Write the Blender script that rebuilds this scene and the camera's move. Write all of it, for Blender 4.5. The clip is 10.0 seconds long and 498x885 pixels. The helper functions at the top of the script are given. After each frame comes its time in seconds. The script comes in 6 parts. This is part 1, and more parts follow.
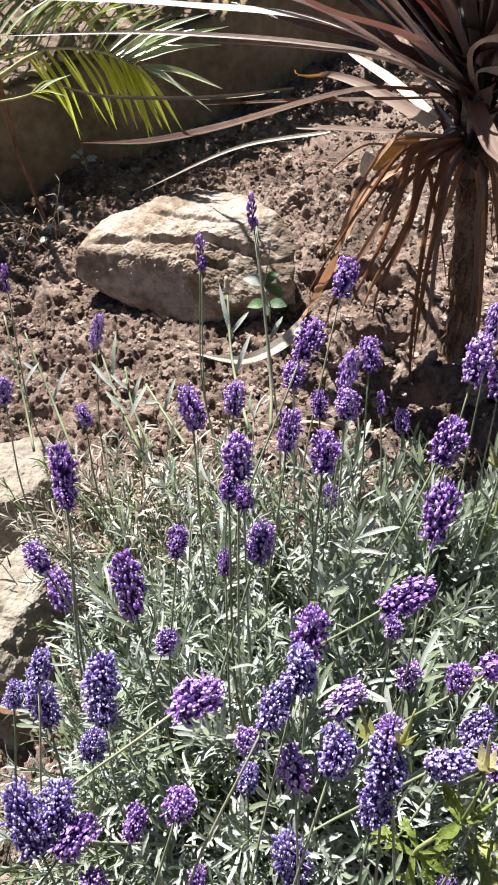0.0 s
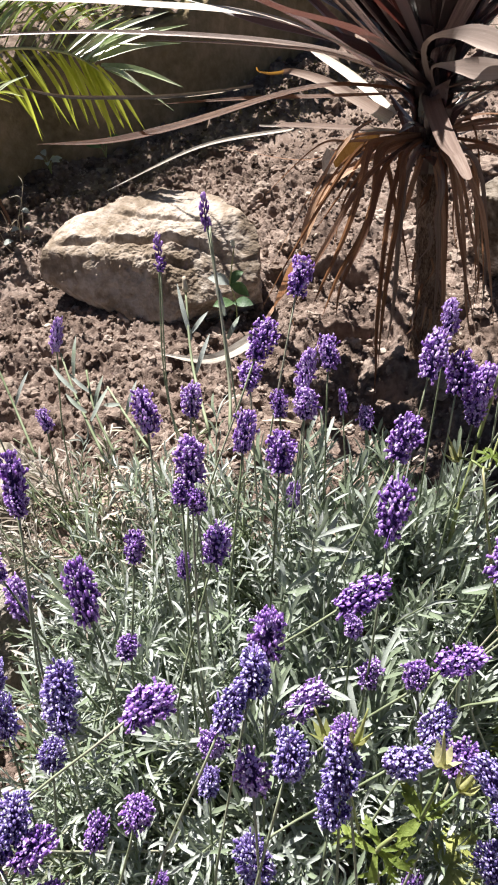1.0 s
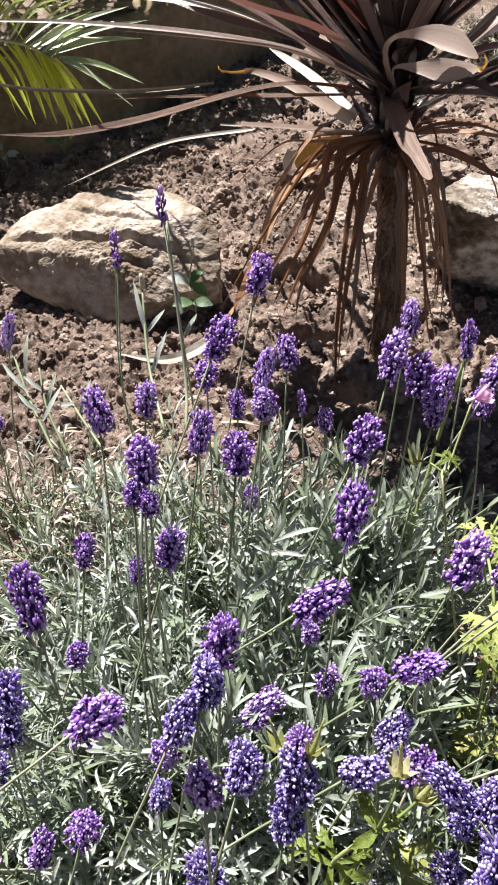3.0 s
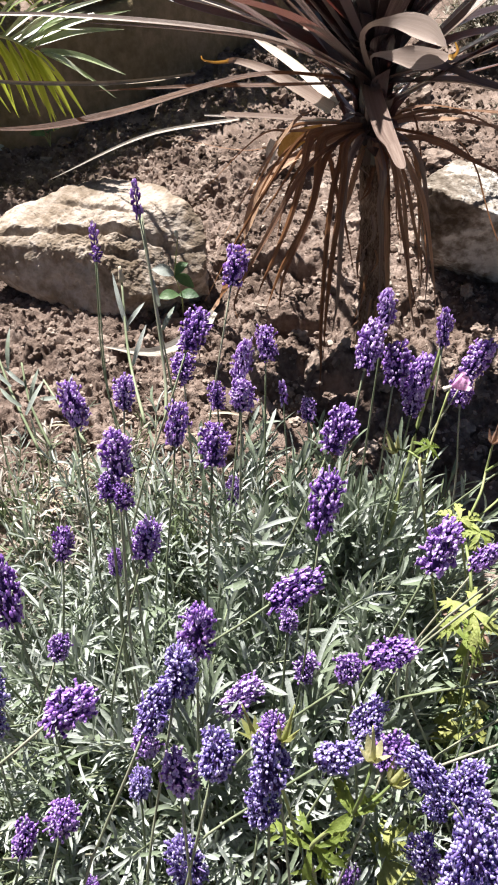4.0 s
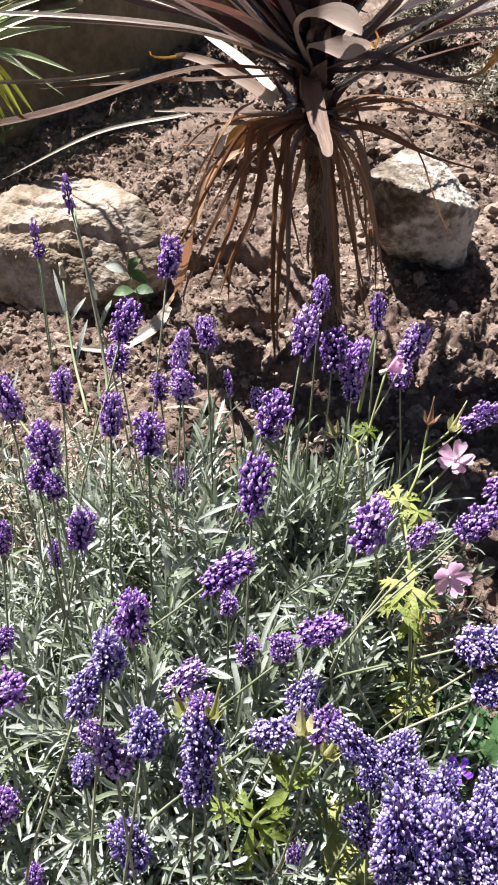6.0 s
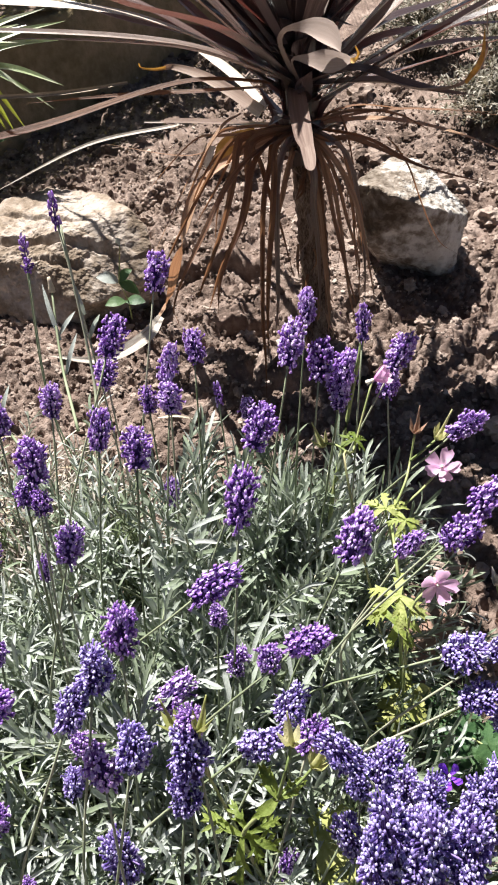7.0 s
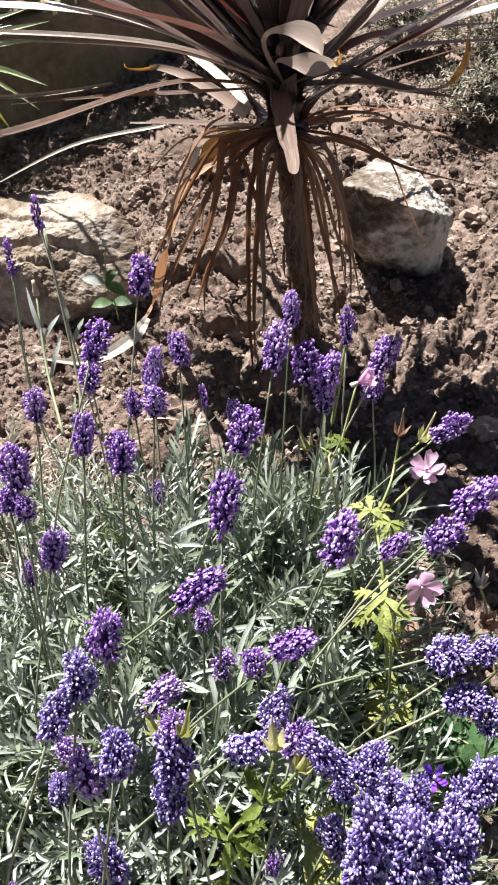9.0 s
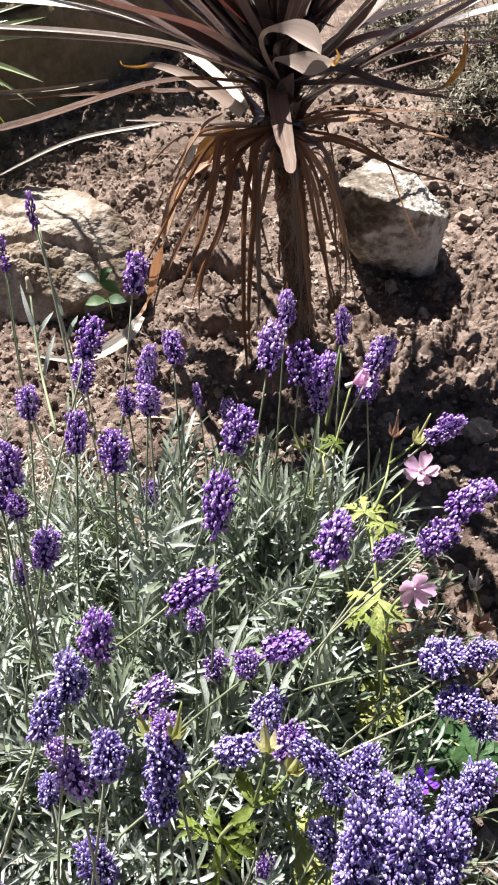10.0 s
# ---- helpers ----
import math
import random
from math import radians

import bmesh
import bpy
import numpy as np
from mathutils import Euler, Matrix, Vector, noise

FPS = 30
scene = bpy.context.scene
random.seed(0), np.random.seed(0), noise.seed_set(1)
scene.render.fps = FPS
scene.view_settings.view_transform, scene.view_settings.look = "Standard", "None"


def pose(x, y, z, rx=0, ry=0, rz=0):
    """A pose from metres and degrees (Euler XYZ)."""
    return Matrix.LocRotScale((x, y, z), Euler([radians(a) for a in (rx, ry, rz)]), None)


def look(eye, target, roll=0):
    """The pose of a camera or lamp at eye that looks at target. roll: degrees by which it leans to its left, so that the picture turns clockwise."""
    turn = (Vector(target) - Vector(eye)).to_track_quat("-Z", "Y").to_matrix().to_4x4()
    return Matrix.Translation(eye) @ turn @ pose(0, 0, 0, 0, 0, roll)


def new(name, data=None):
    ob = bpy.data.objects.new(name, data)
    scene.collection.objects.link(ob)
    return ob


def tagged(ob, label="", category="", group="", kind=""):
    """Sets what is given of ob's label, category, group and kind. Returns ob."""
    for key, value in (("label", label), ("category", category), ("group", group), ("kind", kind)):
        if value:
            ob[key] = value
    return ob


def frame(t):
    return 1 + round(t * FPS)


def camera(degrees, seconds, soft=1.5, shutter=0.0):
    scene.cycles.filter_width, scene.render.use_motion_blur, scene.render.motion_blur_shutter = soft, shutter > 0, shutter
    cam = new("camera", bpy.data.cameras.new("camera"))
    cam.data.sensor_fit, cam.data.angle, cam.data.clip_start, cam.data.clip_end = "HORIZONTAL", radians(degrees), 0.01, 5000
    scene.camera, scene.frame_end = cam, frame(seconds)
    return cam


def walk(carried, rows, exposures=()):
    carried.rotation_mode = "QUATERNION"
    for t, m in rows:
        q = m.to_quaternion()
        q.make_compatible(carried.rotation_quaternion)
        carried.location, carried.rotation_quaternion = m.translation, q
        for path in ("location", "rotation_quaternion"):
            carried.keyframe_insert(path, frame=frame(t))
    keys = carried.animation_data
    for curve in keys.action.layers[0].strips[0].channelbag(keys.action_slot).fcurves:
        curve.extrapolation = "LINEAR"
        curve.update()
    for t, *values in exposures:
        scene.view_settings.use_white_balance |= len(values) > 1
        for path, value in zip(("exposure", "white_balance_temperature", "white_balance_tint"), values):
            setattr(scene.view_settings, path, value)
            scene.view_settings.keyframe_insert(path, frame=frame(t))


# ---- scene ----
cam = camera(36.4, 10.0, soft=1.95)
PATH = [
    (0, (0.135, 0.247, 0.767), (-0.098, 1.645, -0.644), -6.7),
    (0.5, (0.141, 0.249, 0.765), (-0.075, 1.646, -0.649), -6.6),
    (1, (0.152, 0.252, 0.765), (-0.03, 1.649, -0.654), -6.7),
    (1.5, (0.157, 0.255, 0.764), (0.008, 1.654, -0.656), -5.7),
    (2, (0.157, 0.258, 0.765), (0.058, 1.657, -0.662), -3.6),
    (2.5, (0.155, 0.262, 0.763), (0.073, 1.66, -0.665), -2.8),
    (2.7, (0.154, 0.261, 0.757), (0.072, 1.667, -0.663), -3.3),
    (3.8, (0.156, 0.262, 0.752), (0.087, 1.655, -0.681), -3.1),
    (4, (0.169, 0.259, 0.756), (0.096, 1.647, -0.682), -4.1),
    (4.5, (0.18, 0.26, 0.761), (0.126, 1.647, -0.679), -4.3),
    (5, (0.188, 0.258, 0.762), (0.161, 1.651, -0.673), -4.1),
    (5.5, (0.189, 0.256, 0.762), (0.168, 1.644, -0.678), -4.0),
    (5.7, (0.195, 0.252, 0.755), (0.172, 1.631, -0.694), -4.4),
    (6.8, (0.205, 0.246, 0.756), (0.192, 1.636, -0.682), -4.8),
    (7, (0.209, 0.248, 0.762), (0.193, 1.638, -0.677), -5.3),
    (7.5, (0.211, 0.254, 0.761), (0.212, 1.644, -0.678), -4.7),
    (8, (0.207, 0.255, 0.762), (0.211, 1.639, -0.682), -4.5),
    (8.5, (0.211, 0.254, 0.763), (0.212, 1.637, -0.682), -5.0),
    (9, (0.213, 0.25, 0.765), (0.224, 1.635, -0.678), -4.8),
    (9.5, (0.215, 0.248, 0.765), (0.226, 1.635, -0.676), -4.9),
    (10, (0.212, 0.252, 0.763), (0.242, 1.635, -0.681), -3.7),
]
walk(cam, [(t, look(eye, target, roll)) for t, eye, target, roll in PATH], [(0.0, 1.39), (10.0, 1.39)])

# ---- light ----
SUN_DIR = Vector((0.13, -0.26, -0.50)).normalized()      # the way the sunlight travels
world = bpy.data.worlds.new("sky")
scene.world = world
world.use_nodes = True
wn = world.node_tree
sky = wn.nodes.new("ShaderNodeTexSky")
sky.sky_type = "NISHITA"
sky.sun_disc = False
sky.sun_elevation = math.asin(-SUN_DIR.z)
sky.sun_rotation = math.atan2(-SUN_DIR.x, -SUN_DIR.y)
wn.links.new(sky.outputs[0], wn.nodes["Background"].inputs[0])
wn.nodes["Background"].inputs[1].default_value = 0.0212
sun_data = bpy.data.lights.new("sun", "SUN")
sun_data.energy, sun_data.angle, sun_data.color = 5.5, radians(0.55), (1.0, 0.965, 0.91)
sun = new("sun", sun_data)
sun.matrix_world = look(-SUN_DIR * 10, (0, 0, 0))


# ---- materials ----
def ramp_colors(nt, fac, stops):
    node = nt.nodes.new("ShaderNodeValToRGB")
    els = node.color_ramp.elements
    while len(els) < len(stops):
        els.new(0.5)
    for el, (pos, col) in zip(els, stops):
        el.position, el.color = pos, (*col, 1)
    nt.links.new(fac, node.inputs[0])
    return node.outputs[0]


def noise_out(nt, scale, detail=4, rough=0.6, coords=None):
    node = nt.nodes.new("ShaderNodeTexNoise")
    node.inputs["Scale"].default_value, node.inputs["Detail"].default_value, node.inputs["Roughness"].default_value = scale, detail, rough
    if coords:
        nt.links.new(coords, node.inputs["Vector"])
    return node.outputs[0]


def surface(name, stops, scale, fine=0.0, bump=0.3, bump_scale=200, rough=0.7, spec=0.3, through_light=None, island=0.0, sheen=0.0, shift=0.0, world_space=True, coat=0.0, stretch=1.0, streak=None):
    """A material whose colour runs through stops by noise at two scales; through_light: a colour that shows through a thin leaf."""
    m = bpy.data.materials.new(name)
    m.use_nodes = True
    nt = m.node_tree
    bsdf = nt.nodes["Principled BSDF"]
    geo = nt.nodes.new("ShaderNodeNewGeometry")
    obj = nt.nodes.new("ShaderNodeTexCoord")
    coords = geo.outputs["Position"] if world_space else obj.outputs["Object"]
    if streak:
        squeeze = nt.nodes.new("ShaderNodeVectorMath")
        squeeze.operation = "MULTIPLY_ADD"
        squeeze.inputs[1].default_value = (*streak, 1)
        nt.links.new(obj.outputs["UV"], squeeze.inputs[0])
        own = nt.nodes.new("ShaderNodeObjectInfo")
        grow = nt.nodes.new("ShaderNodeMath")
        grow.operation = "MULTIPLY"
        grow.inputs[1].default_value = 60
        nt.links.new(own.outputs["Random"], grow.inputs[0])
        nt.links.new(grow.outputs[0], squeeze.inputs[2])
        coords = squeeze.outputs[0]
    if stretch != 1.0:
        squeeze = nt.nodes.new("ShaderNodeVectorMath")
        squeeze.operation = "MULTIPLY"
        squeeze.inputs[1].default_value = (1, 1, stretch)
        nt.links.new(coords, squeeze.inputs[0])
        coords = squeeze.outputs[0]
    fac = noise_out(nt, scale, 5, 0.65, coords)
    if fine:
        mix = nt.nodes.new("ShaderNodeMath")
        mix.operation = "MULTIPLY_ADD"
        sub = nt.nodes.new("ShaderNodeMath")
        sub.operation = "SUBTRACT"
        nt.links.new(noise_out(nt, scale * 9, 3, 0.6, coords), sub.inputs[0])
        sub.inputs[1].default_value = 0.5
        nt.links.new(sub.outputs[0], mix.inputs[0])
        mix.inputs[1].default_value = fine
        nt.links.new(fac, mix.inputs[2])
        fac = mix.outputs[0]
    if island or shift:
        info = nt.nodes.new("ShaderNodeObjectInfo")
        for src, amount in ((geo.outputs["Random Per Island"], island), (info.outputs["Random"], shift)):
            if not amount:
                continue
            sub = nt.nodes.new("ShaderNodeMath")
            sub.operation = "SUBTRACT"
            nt.links.new(src, sub.inputs[0])
            sub.inputs[1].default_value = 0.5
            add = nt.nodes.new("ShaderNodeMath")
            add.operation = "MULTIPLY_ADD"
            nt.links.new(sub.outputs[0], add.inputs[0])
            add.inputs[1].default_value = amount
            nt.links.new(fac, add.inputs[2])
            fac = add.outputs[0]
    color = ramp_colors(nt, fac, stops)
    nt.links.new(color, bsdf.inputs["Base Color"])
    bsdf.inputs["Roughness"].default_value = rough
    bsdf.inputs["Specular IOR Level"].default_value = spec
    if coat:
        bsdf.inputs["Coat Weight"].default_value, bsdf.inputs["Coat Roughness"].default_value = coat, 0.26
    if sheen:
        bsdf.inputs["Sheen Weight"].default_value = sheen
        bsdf.inputs["Sheen Roughness"].default_value = 0.4
    if bump:
        bn = nt.nodes.new("ShaderNodeBump")
        bn.inputs["Strength"].default_value, bn.inputs["Distance"].default_value = bump, 0.004
        nt.links.new(noise_out(nt, bump_scale, 4, 0.6, coords), bn.inputs["Height"])
        nt.links.new(bn.outputs[0], bsdf.inputs["Normal"])
    if through_light:
        thin = nt.nodes.new("ShaderNodeBsdfTranslucent")
        thin.inputs[0].default_value = (*through_light[:3], 1)
        mixs = nt.nodes.new("ShaderNodeMixShader")
        mixs.inputs[0].default_value = through_light[3]
        nt.links.new(bsdf.outputs[0], mixs.inputs[1])
        nt.links.new(thin.outputs[0], mixs.inputs[2])
        nt.links.new(mixs.outputs[0], nt.nodes["Material Output"].inputs[0])
    return m


SOIL = surface("soil", [(0.3, (0.080, 0.056, 0.045)), (0.5, (0.185, 0.135, 0.113)), (0.7, (0.32, 0.25, 0.215))], 9, 0.5, 0.9, 420, 0.95, 0.1)
CLOD = surface("clod", [(0.25, (0.080, 0.057, 0.046)), (0.5, (0.198, 0.147, 0.122)), (0.8, (0.38, 0.308, 0.265))], 14, 0.4, 0.6, 500, 0.95, 0.1, island=0.35, shift=0.25)
PEBBLE = surface("pebble_stone", [(0.2, (0.22, 0.18, 0.15)), (0.5, (0.34, 0.29, 0.245)), (0.8, (0.46, 0.41, 0.36))], 60, 0.3, 0.4, 400, 0.85, 0.2, shift=0.5)
STONE = surface("sandstone", [(0.25, (0.095, 0.068, 0.045)), (0.45, (0.23, 0.18, 0.138)), (0.62, (0.41, 0.352, 0.308)), (0.8, (0.27, 0.20, 0.15))], 7, 0.5, 0.7, 150, 0.9, 0.15)
STONE_PALE = surface("pale_stone", [(0.34, (0.075, 0.057, 0.042)), (0.47, (0.22, 0.185, 0.155)), (0.60, (0.58, 0.555, 0.525))], 6, 0.5, 0.8, 200, 0.9, 0.15)
STONE_GREY = surface("grey_stone", [(0.25, (0.13, 0.105, 0.08)), (0.5, (0.26, 0.228, 0.19)), (0.75, (0.37, 0.335, 0.295))], 9, 0.5, 0.8, 200, 0.9, 0.15)
WALL = surface("wall_stone", [(0.3, (0.115, 0.09, 0.05)), (0.5, (0.20, 0.155, 0.092)), (0.72, (0.31, 0.235, 0.155))], 5, 0.5, 0.7, 120, 0.9, 0.15)
LAV_LEAF = surface("lavender_leaf", [(0.2, (0.185, 0.225, 0.155)), (0.42, (0.32, 0.355, 0.315)), (0.62, (0.385, 0.415, 0.39)), (0.85, (0.43, 0.448, 0.43))], 25, 0.35, 0.25, 600, 0.85, 0.06, (0.40, 0.46, 0.35, 0.19), island=0.75, sheen=0.08, shift=0.35)
# old inner leaves, darkened further to put shade into the gaps
LAV_OLD_SHADED = surface("old_shaded_lavender_leaf", [(0.2, (0.07, 0.095, 0.045)), (0.5, (0.14, 0.17, 0.10)), (0.8, (0.23, 0.24, 0.175))], 25, 0.25, 0.2, 700, 0.75, 0.2, (0.27, 0.33, 0.15, 0.18), island=0.6, shift=0.4)
LAV_DRY = surface("dry_lavender_leaf", [(0.2, (0.19, 0.155, 0.125)), (0.5, (0.34, 0.30, 0.265)), (0.8, (0.46, 0.425, 0.385))], 25, 0.3, 0.2, 700, 0.8, 0.15, (0.36, 0.32, 0.24, 0.15), island=0.6, shift=0.4)
LAV_STEM = surface("lavender_stem", [(0.3, (0.17, 0.205, 0.115)), (0.6, (0.29, 0.32, 0.215)), (0.8, (0.36, 0.35, 0.27))], 18, 0.2, 0.0, 300, 0.65, 0.2, shift=0.5)
CALYX = surface("lavender_calyx", [(0.2, (0.048, 0.020, 0.125)), (0.5, (0.155, 0.073, 0.30)), (0.8, (0.33, 0.19, 0.49))], 60, 0.2, 0.2, 900, 0.6, 0.2, (0.50, 0.17, 0.75, 0.32), island=0.7, sheen=0.3, shift=0.6)
CALYX_BLUE = surface("blue_lavender_calyx", [(0.22, (0.046, 0.030, 0.155)), (0.5, (0.145, 0.095, 0.33)), (0.8, (0.32, 0.23, 0.54))], 60, 0.2, 0.2, 900, 0.6, 0.2, (0.38, 0.19, 0.70, 0.28), island=0.75, sheen=0.3, shift=0.4)
# dark violet core, coloured for the shade between the florets
CORE_SHADE = surface("core_shade", [(0.25, (0.018, 0.010, 0.045)), (0.5, (0.045, 0.025, 0.10)), (0.8, (0.09, 0.055, 0.17))], 200, 0.3, 0.3, 900, 0.8, 0.1)
COROLLA_BLUE = surface("blue_lavender_corolla", [(0.22, (0.36, 0.285, 0.64)), (0.5, (0.56, 0.495, 0.80)), (0.8, (0.82, 0.78, 0.92))], 90, 0.2, 0.0, 900, 0.5, 0.3, (0.6, 0.5, 0.9, 0.38), island=0.8, shift=0.2)
COROLLA = surface("lavender_corolla", [(0.22, (0.42, 0.235, 0.66)), (0.5, (0.62, 0.45, 0.81)), (0.8, (0.84, 0.74, 0.92))], 90, 0.2, 0.0, 900, 0.5, 0.3, (0.7, 0.4, 0.92, 0.42), island=0.8, shift=0.35)
CORD = surface("bronze_leaf", [(0.28, (0.015, 0.007, 0.007)), (0.5, (0.050, 0.027, 0.024)), (0.75, (0.21, 0.15, 0.137))], 1.0, 0.55, 0.2, 3, 0.32, 1.0, (0.60, 0.16, 0.12, 0.05), shift=0.6, coat=1.0, streak=(9, 0.5))
CORD_GREY = surface("grey_bronze_leaf", [(0.2, (0.19, 0.145, 0.125)), (0.5, (0.27, 0.215, 0.19)), (0.8, (0.36, 0.30, 0.265))], 1.0, 0.25, 0.12, 3, 0.5, 0.5, (0.45, 0.31, 0.24, 0.04), shift=0.3, coat=0.1, streak=(9, 0.35))
CORD_BROWN = surface("brown_leaf", [(0.25, (0.075, 0.045, 0.036)), (0.5, (0.15, 0.10, 0.082)), (0.78, (0.29, 0.22, 0.185))], 1.0, 0.4, 0.2, 3, 0.45, 0.7, (0.4, 0.22, 0.14, 0.10), shift=0.3, coat=0.2, streak=(8, 0.5))
CORD_DEAD = surface("withered_leaf", [(0.22, (0.055, 0.026, 0.018)), (0.5, (0.205, 0.110, 0.066)), (0.8, (0.43, 0.275, 0.18))], 1.0, 0.5, 0.4, 4, 0.6, 0.35, (0.50, 0.24, 0.12, 0.20), shift=0.6, streak=(4, 1.2))
# for withered leaves, and for live ones whose glare is put into the colour
BLEACHED_GLARE = surface("bleached_glare_leaf", [(0.28, (0.36, 0.29, 0.23)), (0.5, (0.56, 0.49, 0.42)), (0.75, (0.70, 0.65, 0.59))], 1.0, 0.6, 0.25, 3, 0.5, 0.5, streak=(6, 2))
AMBER = surface("amber_leaf", [(0.25, (0.22, 0.085, 0.025)), (0.5, (0.44, 0.24, 0.06)), (0.8, (0.58, 0.42, 0.18))], 60, 0.5, 0.2, 300, 0.6, 0.3, (0.6, 0.3, 0.05, 0.3))
STRAW = surface("straw", [(0.3, (0.30, 0.24, 0.17)), (0.6, (0.48, 0.41, 0.31)), (0.8, (0.60, 0.54, 0.44))], 40, 0.3, 0.0, 300, 0.7, 0.3, shift=0.5)
BARK = surface("trunk_bark", [(0.32, (0.055, 0.036, 0.027)), (0.5, (0.165, 0.115, 0.085)), (0.72, (0.34, 0.255, 0.20))], 60, 0.9, 1.0, 330, 0.9, 0.15, stretch=0.3)


# ---- mesh helpers ----
class Sheaf:
    """Collects vertices and faces of one mesh."""

    def __init__(self):
        self.v, self.f, self.m, self.uv = [], [], [], []

    def add(self, verts, faces, mat=0, uv=None):
        n = len(self.v)
        self.uv.extend(uv or [(0.0, 0.0)] * len(verts))
        self.v.extend(verts)
        self.f.extend([tuple(i + n for i in f) for f in faces])
        self.m.extend([mat] * len(faces))

    def mesh(self, name, mats, smooth=True):
        me = bpy.data.meshes.new(name)
        me.from_pydata([tuple(v) for v in self.v], [], self.f)
        for mt in mats:
            me.materials.append(mt)
        me.polygons.foreach_set("material_index", self.m)
        me.polygons.foreach_set("use_smooth", [smooth] * len(self.f))
        if any(u[0] for u in self.uv):
            where = np.zeros(len(me.loops), dtype=np.int32)
            me.loops.foreach_get("vertex_index", where)
            me.uv_layers.new(name="along").data.foreach_set("uv", np.array(self.uv, dtype=np.float32)[where].ravel())
        me.update()
        return me


def curve_points(ctrl, n):
    """n + 1 points along a smooth curve through the control points."""
    c = [Vector(p) for p in ctrl]
    c = [c[0] * 2 - c[1]] + c + [c[-1] * 2 - c[-2]]
    out = []
    spans = len(c) - 3
    for i in range(n + 1):
        s = i / n * spans
        k = min(int(s), spans - 1)
        t = s - k
        p0, p1, p2, p3 = c[k:k + 4]
        out.append(0.5 * (2 * p1 + (p2 - p0) * t + (2 * p0 - 5 * p1 + 4 * p2 - p3) * t * t + (3 * p1 - p0 - 3 * p2 + p3) * t ** 3))
    return out


def frame_at(pts, i, hint):
    d = (pts[min(i + 1, len(pts) - 1)] - pts[max(i - 1, 0)]).normalized()
    side = d.cross(hint)
    if side.length < 1e-4:
        side = d.cross(Vector((0.3, 0.9, 0.2)))
    side.normalize()
    return d, side, side.cross(d)


def tube(sh, pts, r0, r1, sides=5, mat=0, wobble=0.0):
    vs, fs = [], []
    for i, p in enumerate(pts):
        d, a, b = frame_at(pts, i, Vector((0.21, 0.35, 0.91)))
        r = r0 + (r1 - r0) * i / (len(pts) - 1)
        for k in range(sides):
            w = 2 * math.pi * k / sides
            q = r * (1 + wobble * noise.noise(p * 90 + Vector((k * 1.7, 0, 0))))
            vs.append(p + a * math.cos(w) * q + b * math.sin(w) * q)
    for i in range(len(pts) - 1):
        for k in range(sides):
            l = (k + 1) % sides
            fs.append((i * sides + k, i * sides + l, (i + 1) * sides + l, (i + 1) * sides + k))
    fs.append(tuple(range(sides))[::-1])
    fs.append(tuple((len(pts) - 1) * sides + k for k in range(sides)))
    sh.add(vs, fs, mat)


def blade(sh, pts, width, hint, fold=0.35, base=0.4, peak=0.35, twist=0.0, mat=0, wave=0.0, blunt=1.7, crease=False):
    """A strap-shaped leaf along pts: two halves folded along the midrib, tapered to a point."""
    n = len(pts) - 1
    vs, fs = [], []
    for i, p in enumerate(pts):
        t = i / n
        d, a, b = frame_at(pts, i, hint)
        if twist:
            c, s = math.cos(twist * t), math.sin(twist * t)
            a, b = a * c + b * s, b * c - a * s
        w = base + (1 - base) * math.sin(math.pi / 2 * t / peak) if t < peak else (1 - ((t - peak) / (1 - peak)) ** blunt)
        w = max(w, 0.03) * width / 2
        lift = fold * w + wave * width * math.sin(t * 23 + p.x * 40)
        vs += [p - a * w + b * lift, p, p + a * w + b * (fold * w - wave * width * math.sin(t * 19 + p.y * 40))]
        if crease:
            vs.insert(-1, p)
    step = 4 if crease else 3
    uv = [(u, 0.1 + 3.0 * i / n) for i in range(n + 1) for u in ((0.05, 0.5, 0.5, 0.95) if crease else (0.05, 0.5, 0.95))]
    for i in range(n):
        k = i * step
        fs += [(k, k + 1, k + 1 + step, k + step), (k + step - 2, k + step - 1, k + 2 * step - 1, k + 2 * step - 2)]
    sh.add(vs, fs, mat, uv)


def part(name, mesh, parent, label=""):
    ob = new(name, mesh)
    ob.parent = parent
    if label:
        ob["label"] = label
    return ob


def thing(name, place, label, category, group="", kind=""):
    ob = new(name)
    ob.empty_display_size = 0.02
    ob.location = place
    return tagged(ob, label, category, group, kind)


def fbm(x, y, cell, octaves=4, gain=0.5, seed=0):
    """Fractal value noise on arrays, about -1 to 1."""
    out, amp, tot = np.zeros_like(x), 1.0, 0.0
    for o in range(octaves):
        turn = 0.6 + 1.1 * o + 0.37 * seed
        gx = (x * math.cos(turn) - y * math.sin(turn)) / cell + 37.3 * o + seed
        gy = (x * math.sin(turn) + y * math.cos(turn)) / cell - 11.7 * o + seed * 3
        ix, iy = np.floor(gx).astype(np.int64), np.floor(gy).astype(np.int64)
        fx, fy = gx - ix, gy - iy
        fx, fy = fx * fx * (3 - 2 * fx), fy * fy * (3 - 2 * fy)

        def h(a, b):
            q = (a * 374761393 + b * 668265263 + (seed + o) * 982451653) & 0x7FFFFFFF
            q = ((q ^ (q >> 13)) * 1274126177) & 0x7FFFFFFF
            return ((q ^ (q >> 16)) & 0xFFFF) / 32767.5 - 1
        out += amp * ((h(ix, iy) * (1 - fx) + h(ix + 1, iy) * fx) * (1 - fy) + (h(ix, iy + 1) * (1 - fx) + h(ix + 1, iy + 1) * fx) * fy)
        tot += amp
        amp *= gain
        cell /= 2.1
    return out / tot


